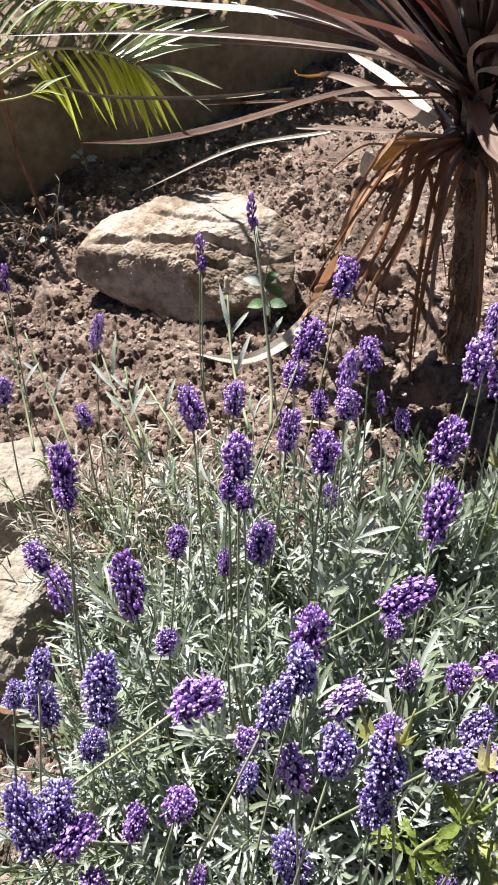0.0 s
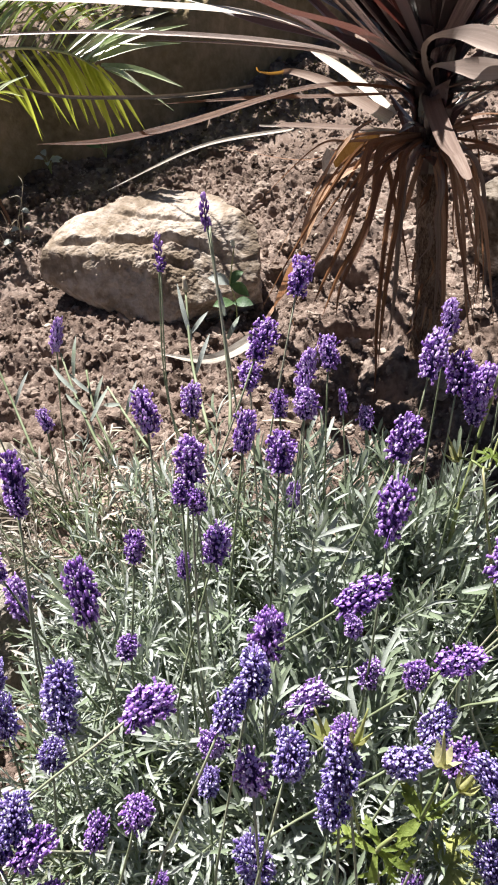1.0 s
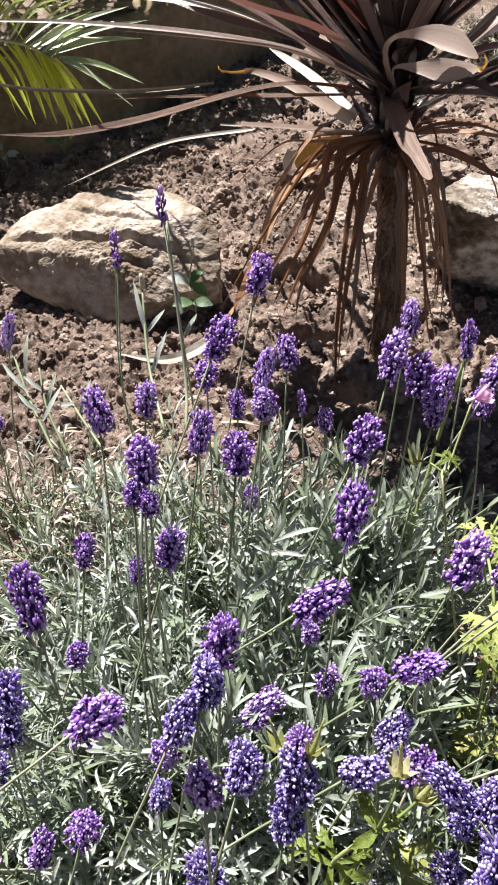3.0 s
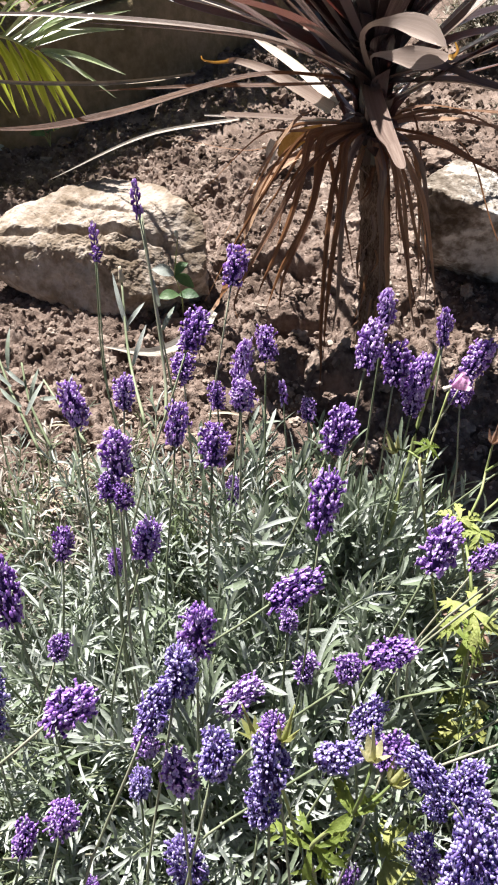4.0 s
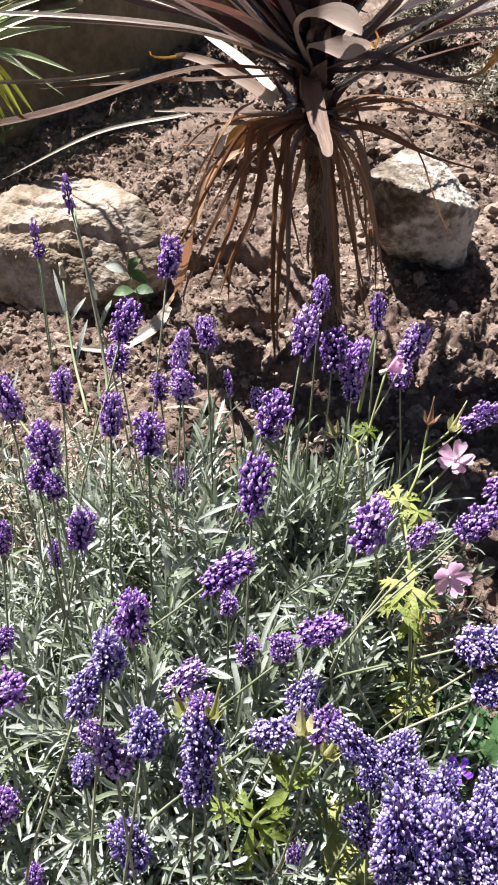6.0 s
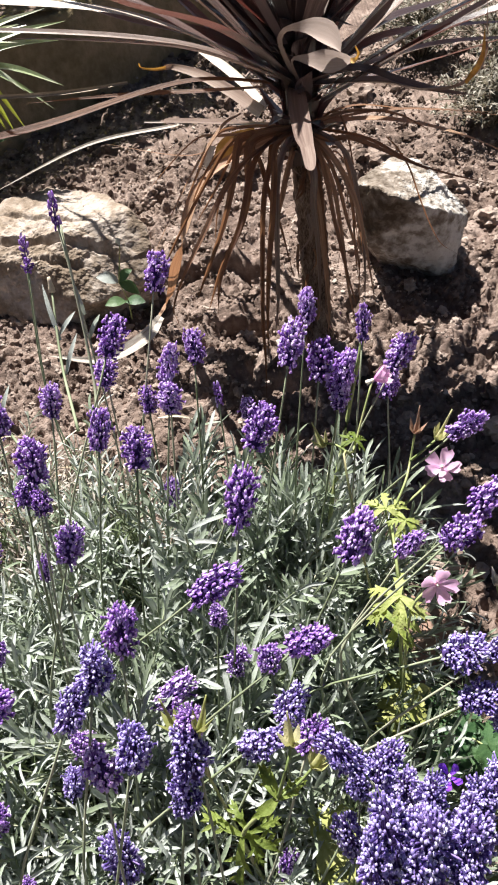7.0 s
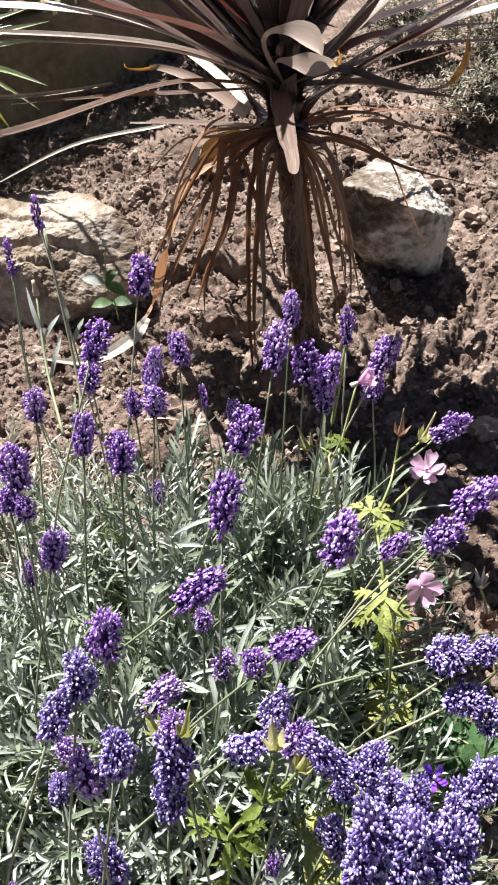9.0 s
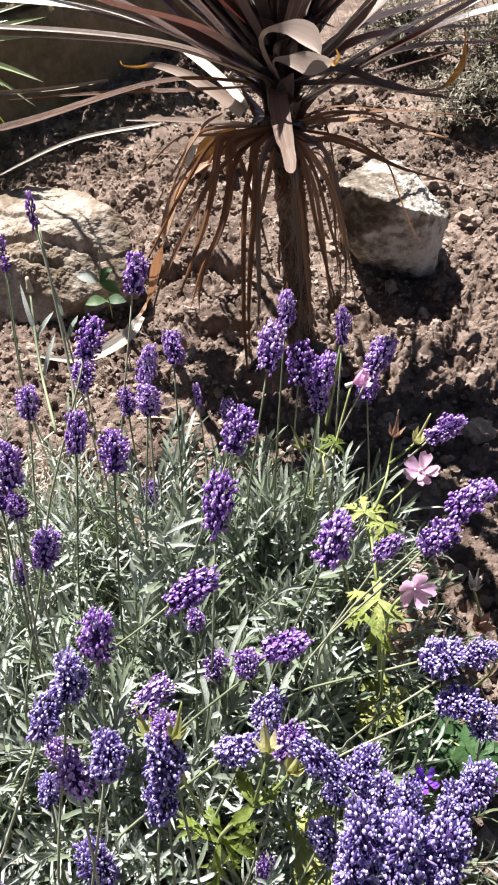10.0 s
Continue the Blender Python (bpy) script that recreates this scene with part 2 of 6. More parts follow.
def soil_height(x, y):
    x, y = np.asarray(x, float), np.asarray(y, float)
    z = 0.012 * fbm(x, y, 0.32, 2, 0.5, 5) + 0.021 * fbm(x, y, 0.065, 2, 0.6, 9)
    patch = np.clip(0.75 + 0.9 * fbm(x, y, 0.17, 2, 0.5, 41), 0.55, 1.15)
    z = z + patch * 0.022 * (0.5 - np.abs(fbm(x, y, 0.026, 2, 0.6, 3))) + patch * 0.012 * (0.5 - np.abs(fbm(x, y, 0.012, 2, 0.6, 31))) + patch * 0.007 * fbm(x, y, 0.0065, 2, 0.6, 17)
    z = z + 0.046 * fbm(x, y, 0.058, 2, 0.5, 53) * np.exp(-((x - 0.27) ** 2 + (y - 1.17) ** 2) / 0.05)
    # hollows with a steep crumbling back, left by digging round the trunk
    for x0, x1, y0, deep in ((0.05, 0.27, 1.475, 0.050), (0.15, 0.285, 1.29, 0.045), (0.20, 0.31, 1.14, 0.030), (0.36, 0.42, 1.30, 0.030)):
        s = y0 + 0.035 * fbm(x, y * 0 + y0, 0.06, 2, 0.6, 61) + 0.010 * fbm(x, y, 0.02, 2, 0.6, 67) - y
        window = np.clip((x - x0) / 0.04, 0, 1) * np.clip((x1 - x) / 0.04, 0, 1)
        z = z - deep * window * np.clip(s / 0.010, 0, 1) * np.exp(-np.clip(s, 0, None) / 0.07)
    return z - 0.014 + np.clip((y - 1.7) * 0.03, 0, 0.3)


def soil_at(x, y):
    return float(soil_height(np.array([x]), np.array([y]))[0])


def boulder_mesh(name, planes, mat, detail=5, rough=0.06, grain=0.012, seed=0, ledges=(), sharp=16):
    """A stone: a ball cut flat by planes (normal, distance) with worn edges, then chipped and roughened. Sizes in metres.
    ledges: (y at x = 0, slope, height, from x, to x): above each such line the top lies higher by that step."""
    bm = bmesh.new()
    bmesh.ops.create_icosphere(bm, subdivisions=detail, radius=1)
    cut = [(Vector(n).normalized(), d) for n, d in planes]
    off = Vector((seed * 3.1, seed * 1.7, seed * 0.9))
    size = max(d for n, d in cut)
    for v in bm.verts:
        d = v.co.normalized()
        total = 0.0
        for n, dist in cut:
            k = n.dot(d) / dist
            if k > 0:
                total += (k * size) ** sharp
        p = d * size * total ** (-1 / sharp)
        big = noise.fractal(p * (1.4 / size) + off, 1.0, 2.0, 3)
        fine = noise.fractal(p * 55 + off, 0.7, 2.0, 4)
        flake = abs(noise.noise(p * (3.6 / size) + off * 2))
        flake = 0.35 - min(flake, 0.35)
        shift = rough * 0.14 * big + grain * 0.42 * fine - rough * 0.16 * flake
        for y0, slope, high, x0, x1 in ledges:
            edge = y0 + slope * p.x + 0.022 * noise.noise(Vector((p.x * 13, 3.7, seed))) + 0.007 * noise.noise(Vector((p.x * 60, 1.7, seed)))
            inside = min(1.0, max(0.0, (p.x - x0) / 0.05)) * min(1.0, max(0.0, (x1 - p.x) / 0.05)) * max(0.0, 0.75 + 0.9 * noise.noise(Vector((p.x * 17, 8.1, seed))))
            if d.z > 0.12:
                t = min(1.0, max(0.0, (p.y - edge) / 0.004 + 0.5))
                p.z += high * inside * (t * max(0.0, 1 - max(0.0, p.y - edge) / 0.10) - 0.9 * max(0.0, 1 - abs(p.y - edge + 0.003) / 0.006))
        v.co = p + d * shift
    me = bpy.data.meshes.new(name)
    bm.to_mesh(me)
    bm.free()
    me.materials.append(mat)
    me.polygons.foreach_set("use_smooth", [False] * len(me.polygons))
    return me


# ---- ground ----
def spaced(lo, hi, step, reach):
    core = np.arange(lo, hi + step / 2, step)
    grow = np.cumsum(step * 1.35 ** np.arange(1, 60))
    grow = grow[grow < reach]
    return np.concatenate([lo - grow[::-1], core, hi + grow])


def build_ground():
    xs, ys = spaced(-0.5, 0.85, 0.0027, 90), spaced(0.44, 1.9, 0.0029, 90)
    gx, gy = np.meshgrid(xs, ys)
    gz = soil_height(gx, gy)
    gz = np.where((np.abs(gx) > 5) | (np.abs(gy) > 6), 0.0, gz)
    nx, ny = len(xs), len(ys)
    verts = np.stack([gx, gy, gz], -1).reshape(-1, 3)
    i = (np.arange(ny - 1)[:, None] * nx + np.arange(nx - 1)[None]).reshape(-1)
    faces = np.stack([i, i + 1, i + 1 + nx, i + nx], -1)
    me = bpy.data.meshes.new("ground")
    me.from_pydata(verts.tolist(), [], faces.tolist())
    me.materials.append(SOIL)
    me.polygons.foreach_set("use_smooth", [True] * len(me.polygons))
    return tagged(new("ground", me), "dry crumbly brown garden soil in sun and shade", "soil", kind="structure")


ground = build_ground()

# the low wall of the raised bed behind
WALL_LINE = [(-2.6, 1.60), (-1.2, 1.66), (-0.66, 1.745), (-0.52, 1.835), (-0.42, 1.925), (-0.31, 2.00), (-0.21, 2.11), (0.0, 2.33), (0.16, 2.54), (0.30, 2.74), (0.46, 2.98)]


def build_wall():
    sh = Sheaf()
    pts = curve_points([(x, y, 0) for x, y in WALL_LINE], 140)
    rows = 26
    vs, fs = [], []
    for i, p in enumerate(pts):
        d = (pts[min(i + 1, 140)] - pts[max(i - 1, 0)]).normalized()
        back = Vector((-d.y, d.x, 0))
        end = min(1.0, (140 - i) / 6)
        for k in range(rows + 1):
            t = k / rows
            top = (0.205 + 0.05 * i / 140) * (0.55 + 0.45 * end)
            if t < 0.7:
                z, b = top * t / 0.7 - 0.02, 0.035 * (t / 0.7) ** 2
            else:
                s = (t - 0.7) / 0.3
                z, b = top - 0.02 + 0.012 * math.sin(s * 3.1), 0.035 + 0.015 + 0.05 * s
            q = p + back * b + Vector((0, 0, z))
            n = noise.fractal(q * 7, 1.0, 2.0, 4) * 0.012 + noise.fractal(q * 45, 1.0, 2.0, 3) * 0.004
            vs.append(q - back * n + Vector((0, 0, n * 0.6 if t > 0.6 else 0)))
    for i in range(140):
        for k in range(rows):
            a = i * (rows + 1) + k
            fs.append((a, a + rows + 1, a + rows + 2, a + 1))
    fs.append(tuple(140 * (rows + 1) + k for k in range(rows + 1)))
    sh.add(vs, fs)
    tagged(new("wall_back", sh.mesh("wall_back", [WALL])), "low rough brown retaining wall of the raised bed, face in shade", "wall", kind="structure")
    # the soil that the wall holds
    sh = Sheaf()
    n, m = 190, 120
    vs, fs = [], []
    for i in range(n + 1):
        p = pts[int(i / n * 140)]
        d = (pts[min(int(i / n * 140) + 1, 140)] - pts[max(int(i / n * 140) - 1, 0)]).normalized()
        back = Vector((-d.y, d.x, 0))
        for k in range(m + 1):
            q = p + back * (0.05 + 2.6 * (k / m) ** 1.5)
            vs.append((q.x, q.y, 0.195 + 0.05 * i / n + 0.03 * noise.fractal(q * 5.3, 1, 2, 5) + 0.006 * noise.fractal(q * 31, 0.8, 2, 3)))
    for i in range(n):
        for k in range(m):
            a = i * (m + 1) + k
            fs.append((a, a + m + 1, a + m + 2, a + 1))
    sh.add(vs, fs)
    tagged(new("ground_terrace", sh.mesh("terrace", [SOIL])), "pale dry soil of the raised bed above the wall", "soil", kind="structure")


build_wall()


# ---- stones ----
def stone(name, place, turn, mesh, label, group=""):
    ob = tagged(new(name, mesh), label, "rock", group)
    ob.matrix_world = pose(*place, 0, 0, turn)
    return ob


stone("boulder", (-0.12, 1.40, 0.06), 0, boulder_mesh("boulder", [
    ((0.01, 0.25, -0.97), 0.093), ((0.42, -0.78, -0.47), 0.133), ((-0.37, -0.88, 0.29), 0.077), ((-0.02, -0.17, 0.99), 0.070), ((0.26, 0.92, 0.30), 0.115), ((-0.19, 0.94, 0.28), 0.111),
    ((-0.45, -0.65, -0.61), 0.117), ((0.71, 0.59, 0.39), 0.148), ((-0.17, -0.29, 0.94), 0.062), ((0.99, 0.12, -0.07), 0.174), ((-0.44, -0.83, -0.33), 0.107), ((-0.90, 0.42, 0.13), 0.196),
    ((0.22, -0.93, -0.31), 0.128), ((-0.89, 0.18, -0.42), 0.203), ((-0.35, -0.05, 0.93), 0.098), ((0.86, -0.48, -0.18), 0.184), ((0.64, -0.19, 0.74), 0.166), ((-0.25, -0.46, 0.85), 0.070), ((0.25, -0.66, 0.71), 0.084)],
    STONE, 7, 0.055, 0.009, 3, [(-0.020, -0.16, 0.010, -0.19, 0.19), (-0.055, -0.05, 0.004, -0.12, 0.10), (0.03, -0.3, 0.004, -0.1, 0.12)], 60), "large buff sandstone boulder with a sunlit ledged top on soil")
stone("boulder", (0.495, 1.39, 0.090), 0, boulder_mesh("boulder_right", [
    ((-0.19, -0.94, -0.28), 0.065), ((-0.41, -0.63, -0.66), 0.070), ((-0.98, 0.03, -0.20), 0.074), ((-0.16, 0.99, 0.0), 0.088), ((-0.94, 0.34, 0.0), 0.079), ((0.19, 0.92, 0.35), 0.073),
    ((0.78, 0.52, 0.36), 0.070), ((-0.01, 0.40, -0.91), 0.122), ((0.41, 0.81, 0.42), 0.070), ((-0.83, -0.18, -0.52), 0.078), ((0.38, -0.15, 0.91), 0.080), ((-0.58, 0.53, 0.62), 0.093),
    ((-0.16, -0.42, -0.89), 0.098), ((0.96, -0.26, -0.07), 0.097), ((0.18, -0.03, 0.98), 0.084), ((0.31, -0.95, -0.16), 0.082), ((0.68, -0.73, -0.02), 0.090), ((0.66, -0.13, 0.74), 0.079),
    ((-0.15, 0.10, 0.98), 0.096), ((-0.78, -0.63, -0.03), 0.090), ((0.64, 0.43, -0.64), 0.142)],
    STONE_PALE, 7, 0.035, 0.007, 8, (), 70), "pale grey boulder with a bright top and a shaded face")
stone("boulder", (-0.30, 0.89, 0.02), 20, boulder_mesh("boulder_left", [
    ((0, 0, 1), 0.04), ((0, -1, 0.4), 0.06), ((1, 0, 0.4), 0.06), ((-1, 0, 0.3), 0.12), ((0, 1, 0.4), 0.07), ((0.7, -0.7, 0.3), 0.06), ((0, 0, -1), 0.05)],
    STONE_GREY, 6, 0.035, 0.008, 13, (), 30), "flat pale stone edging the lavender bed")
stone("boulder", (-0.235, 0.68, 0.03), 70, boulder_mesh("boulder_front", [
    ((0, 0, 1), 0.05), ((0, -1, 0.4), 0.05), ((1, 0, 0.4), 0.09), ((-1, 0, 0.3), 0.09), ((0, 1, 0.4), 0.05), ((0.7, -0.7, 0.3), 0.07), ((0, 0, -1), 0.06)],
    STONE_GREY, 6, 0.035, 0.008, 17, (), 30), "grey stone half buried beside the lavender")


# ---- soil crumbs ----
def build_clods(name, label, count, mean, spread, least, most, level, seed):
    rnd = np.random.RandomState(seed)
    bm = bmesh.new()
    bmesh.ops.create_icosphere(bm, subdivisions=level, radius=1)
    base = np.array([v.co[:] for v in bm.verts])
    tri = np.array([[v.index for v in f.verts] for f in bm.faces])
    bm.free()
    lumps = [np.array([[0.6 * noise.noise(Vector(p) * 1.6 + Vector((k * 7.3, 0, 0))) + 0.42 * noise.noise(Vector(p) * 4.2 + Vector((0, k * 5.1, 0)))] for p in base]) for k in range(12)]
    x = rnd.uniform(-0.6, 1.0, count)
    y = 0.45 + 2.05 * rnd.uniform(0, 1, count) ** 1.05
    r = np.clip(np.exp(rnd.normal(math.log(mean), spread, count)), least, most)
    keep = (fbm(x, y, 0.10, 2, 0.5, 21 + seed) + rnd.uniform(-0.7, 0.7, count) > -0.2) & ~((y < 0.70) & (x > -0.06) & (x < 0.30))
    x, y, r = x[keep], y[keep], r[keep]
    z = soil_height(x, y) + r * 0.30
    vs, fs = [], []
    alone = set()
    if level == 3:
        near = [i for i in range(len(x)) if 0.72 < y[i] < 1.75 and -0.45 < x[i] < 0.75]
        alone = set(sorted(near, key=lambda i: -r[i])[:280])
        kinds = []
        for k in range(12):
            me = bpy.data.meshes.new("clod")
            me.from_pydata((base * (1 + lumps[k])).tolist(), [], tri.tolist())
            me.materials.append(CLOD)
            me.polygons.foreach_set("use_smooth", [False] * len(me.polygons))
            kinds.append(me)
        for n, i in enumerate(sorted(alone)):
            ob = part("clod", kinds[n % 12], ground)
            ob.matrix_local = pose(x[i], y[i], z[i], rnd.uniform(-30, 30), rnd.uniform(-30, 30), rnd.uniform(0, 360)) @ Matrix.Diagonal((r[i] * rnd.uniform(0.7, 1.25), r[i] * rnd.uniform(0.7, 1.25), r[i] * 0.8, 1))
    for i in range(len(x)):
        if i in alone:
            continue
        jit = 1 + (lumps[rnd.randint(0, 12)] * 0.8 + rnd.uniform(-0.12, 0.12, (len(base), 1)) if level < 3 else lumps[rnd.randint(0, 12)])
        vs.append(base * jit * r[i] * rnd.uniform(0.65, 1.3, 3) * (1, 1, 0.8) + (x[i], y[i], z[i]))
        fs.append(tri + len(fs) * len(base))
    me = bpy.data.meshes.new(name)
    me.from_pydata(np.concatenate(vs).tolist(), [], np.concatenate(fs).tolist())
    me.materials.append(CLOD)
    me.polygons.foreach_set("use_smooth", [False] * len(me.polygons))
    tagged(new(name, me), label, "soil", kind="stuff")


build_clods("soil_crumbs", "loose crumbs of dry brown soil", 40000, 0.0021, 0.45, 0.001, 0.0045, 1, 4)
build_clods("soil_lumps", "small lumps of dry brown soil", 11000, 0.0043, 0.42, 0.0022, 0.009, 2, 5)
build_clods("soil_clods", "lumps and clods of dry brown soil", 2000, 0.0078, 0.52, 0.0045, 0.025, 3, 6)


# ---- lavender ----
def shoot_mesh(seed, leaf=None, long=False):
    rnd = random.Random(seed)
    sh = Sheaf()
    length = rnd.uniform(0.07, 0.10) if long else rnd.uniform(0.08, 0.13)
    lean = Vector((rnd.uniform(-0.02, 0.02), rnd.uniform(-0.02, 0.02), 0))
    pts = curve_points([(0, 0, 0), Vector((0, 0, length * 0.5)) + lean * 0.4, Vector((0, 0, length)) + lean], 8)
    tube(sh, pts, 0.0011, 0.0006, 4, 1)
    nodes = rnd.randint(8, 10) if long else rnd.randint(11, 14)
    turn = rnd.uniform(0, 6)
    for k in range(nodes):
        t = 0.12 + 0.88 * k / (nodes - 1)
        p = pts[0].lerp(pts[-1], t) if k == nodes - 1 else pts[int(t * 8)]
        for s in range(2 if k < nodes - 1 else 4):
            a = turn + k * 1.57 + s * (math.pi if k < nodes - 1 else math.pi / 2) + rnd.uniform(-0.4, 0.4)
            out = Vector((math.cos(a), math.sin(a), 0))
            l = (rnd.uniform(0.030, 0.050) if long else rnd.uniform(0.018, 0.042)) * (1 - 0.2 * t * t)
            rise = (rnd.uniform(1.1, 2.2) if long else rnd.uniform(0.5, 1.4)) + 0.9 * t
            d = (out + Vector((0, 0, rise))).normalized()
            bend = Vector((rnd.uniform(-0.35, 0.35), rnd.uniform(-0.35, 0.35), rnd.uniform(-0.6, 0.3))) + out * 0.1
            c = curve_points([p, p + d * l * 0.5, p + (d + bend * (0.45 if long else 0.8)).normalized() * l], 7)
            blade(sh, c, rnd.uniform(0.0027, 0.0036) if long else rnd.uniform(0.0020, 0.0029), Vector((0, 0, 1)), 0.5, 0.6, 0.6 if long else 0.5, rnd.uniform(-0.7, 0.7), blunt=14)
    return sh.mesh("leafy_shoot", [leaf or LAV_LEAF, LAV_STEM])


def bulb(sh, p, d, a, b, rings, mat, sides=6):
    """A small closed body round the way d: rings of (distance, radius), then a blunt tip."""
    vs, fs = [], []
    for t, q in rings[:-1]:
        for k in range(sides):
            w = k * 2 * math.pi / sides
            vs.append(p + d * t + (a * math.cos(w) + b * math.sin(w)) * q)
    vs.append(p + d * rings[-1][0])
    n = len(rings) - 1
    for i in range(n - 1):
        for k in range(sides):
            m = (k + 1) % sides
            fs.append((i * sides + k, i * sides + m, (i + 1) * sides + m, (i + 1) * sides + k))
    for k in range(sides):
        fs.append(((n - 1) * sides + k, (n - 1) * sides + (k + 1) % sides, n * sides))
    sh.add(vs, fs, mat)


def calyx(sh, p, d, l, r, rnd, open_flower):
    a = d.cross(Vector((0.3, 0.2, 0.93))).normalized()
    b = d.cross(a)
    bulb(sh, p, d, a, b, ((0, r * 0.4), (l * 0.45, r * 0.75), (l * 0.82, r), (l * 1.02, r * 0.6), (l * 1.08, 0)), 0)
    tip = p + d * l
    if open_flower > 1:
        for k in range(5):
            w = k * 2 * math.pi / 5 + rnd.uniform(-0.2, 0.2)
            o = a * math.cos(w) + b * math.sin(w)
            s = o.cross(d)
            big = r * rnd.uniform(1.4, 2.3)
            q = tip + o * r * 0.3
            sh.add([q - s * big * 0.3, q + s * big * 0.3, q + o * big * 0.7 + s * big * 0.5 + d * big * 0.5, q + o * big * 1.0 + d * big * 0.4, q + o * big * 0.7 - s * big * 0.5 + d * big * 0.5],
                   [(0, 1, 2, 3, 4)], 1)
    elif open_flower:
        q = r * rnd.uniform(1.1, 1.75)
        bulb(sh, tip, d, a, b, ((-q * 0.4, q * 0.6), (q * 0.2, q), (q * 0.8, q * 0.8), (q * 1.15, 0)), 1)


def spike_mesh(seed, bloom, petals=None, loose=False):
    """A flower head one unit long and one unit wide, in whorls round its axis."""
    rnd = random.Random(seed)
    sh = Sheaf()
    tube(sh, [Vector((0, 0, -0.05)), Vector((0, 0, 0.02)), Vector((0, 0, 0.06))], 0.06, 0.06, 5, 2)
    fine = petals is not None
    whorls = 5 if loose else 15 if fine else 13
    bow = Vector((rnd.uniform(-0.16, 0.16), rnd.uniform(-0.16, 0.16), 0))
    skip = rnd.choice((0, 0, 1, 2)) if not loose else 0
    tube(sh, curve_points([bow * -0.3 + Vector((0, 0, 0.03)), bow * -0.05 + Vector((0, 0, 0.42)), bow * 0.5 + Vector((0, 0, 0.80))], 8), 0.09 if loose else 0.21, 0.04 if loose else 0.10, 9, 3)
    for k in range(whorls):
        u = k / (whorls - 1)
        if skip and k == skip:
            continue
        z = 0.04 + 0.80 * u
        fat = math.sin(math.pi * (0.22 + 0.66 * u)) ** 0.45 * rnd.uniform(0.9, 1.06)
        n = 7 if loose else ((21 if fine else 17) if 0 < k < whorls - 1 else 13)
        for j in range(n):
            a = 2 * math.pi * (j + 0.5 * (k % 2)) / n + rnd.uniform(-0.2, 0.2)
            out = Vector((math.cos(a), math.sin(a), 0))
            up = 0.1 + 0.45 * u + rnd.uniform(-0.6, 0.6) + (0.7 if k == whorls - 1 else 0)
            d = Vector((out.x + rnd.uniform(-0.3, 0.3), out.y + rnd.uniform(-0.3, 0.3), up * 0.8)).normalized()
            uneven = 1 + 0.62 * noise.noise(Vector((out.x * 1.2, out.y * 1.2, u * 2.6 + seed * 0.7)))
            l = uneven * (0.36 if loose else 0.15 if fine else 0.17) * fat * rnd.uniform(0.6, 1.2) * (1.5 if rnd.random() < 0.14 else 1.0)
            p = out * uneven * (0.14 if loose else 0.25 if fine else 0.225) * fat + bow * (u * u - 0.3) + Vector((0, 0, z + rnd.uniform(-0.03, 0.03)))
            c = rnd.random()
            calyx(sh, p, d, l, (0.085 if loose else 0.024 if fine else 0.029) * rnd.uniform(0.75, 1.2), rnd, 2 if c < bloom else (1 if c < bloom + (0.15 if loose else 0.66) else 0))
    for j in range(6):
        a = j * 1.047
        calyx(sh, bow * 0.7 + Vector((0.06 * math.cos(a), 0.06 * math.sin(a), 0.82)), Vector((0.4 * math.cos(a), 0.4 * math.sin(a), 1)).normalized(), 0.11, 0.026, rnd, 1 if j % 2 else 0)
    return sh.mesh("flower_spike", [petals or CALYX, COROLLA_BLUE if petals else COROLLA, LAV_STEM, CORE_SHADE], smooth=True)


SHOOTS = [shoot_mesh(100 + i) for i in range(16)]
LONG_SHOOTS = [shoot_mesh(180 + i, None, True) for i in range(8)]
DRY_SHOOTS = [shoot_mesh(160 + i, LAV_DRY) for i in range(6)]
OLD_SHADED_SHOOTS = [shoot_mesh(140 + i, LAV_OLD_SHADED) for i in range(6)]
SPIKES = [spike_mesh(300 + i, 0.14 + 0.08 * (i % 4)) for i in range(8)]
LOOSE_SPIKES = [spike_mesh(360 + i, 0.05, None, True) for i in range(5)]
BLUE_SPIKES = [spike_mesh(340 + i, 0.10 + 0.05 * (i % 3), CALYX_BLUE) for i in range(5)]
spike_rnd = random.Random(77)


def lavender(x, y, label):
    return thing("lavender_plant", (x, y, soil_at(x, y)), label, "lavender", "lavender plants")


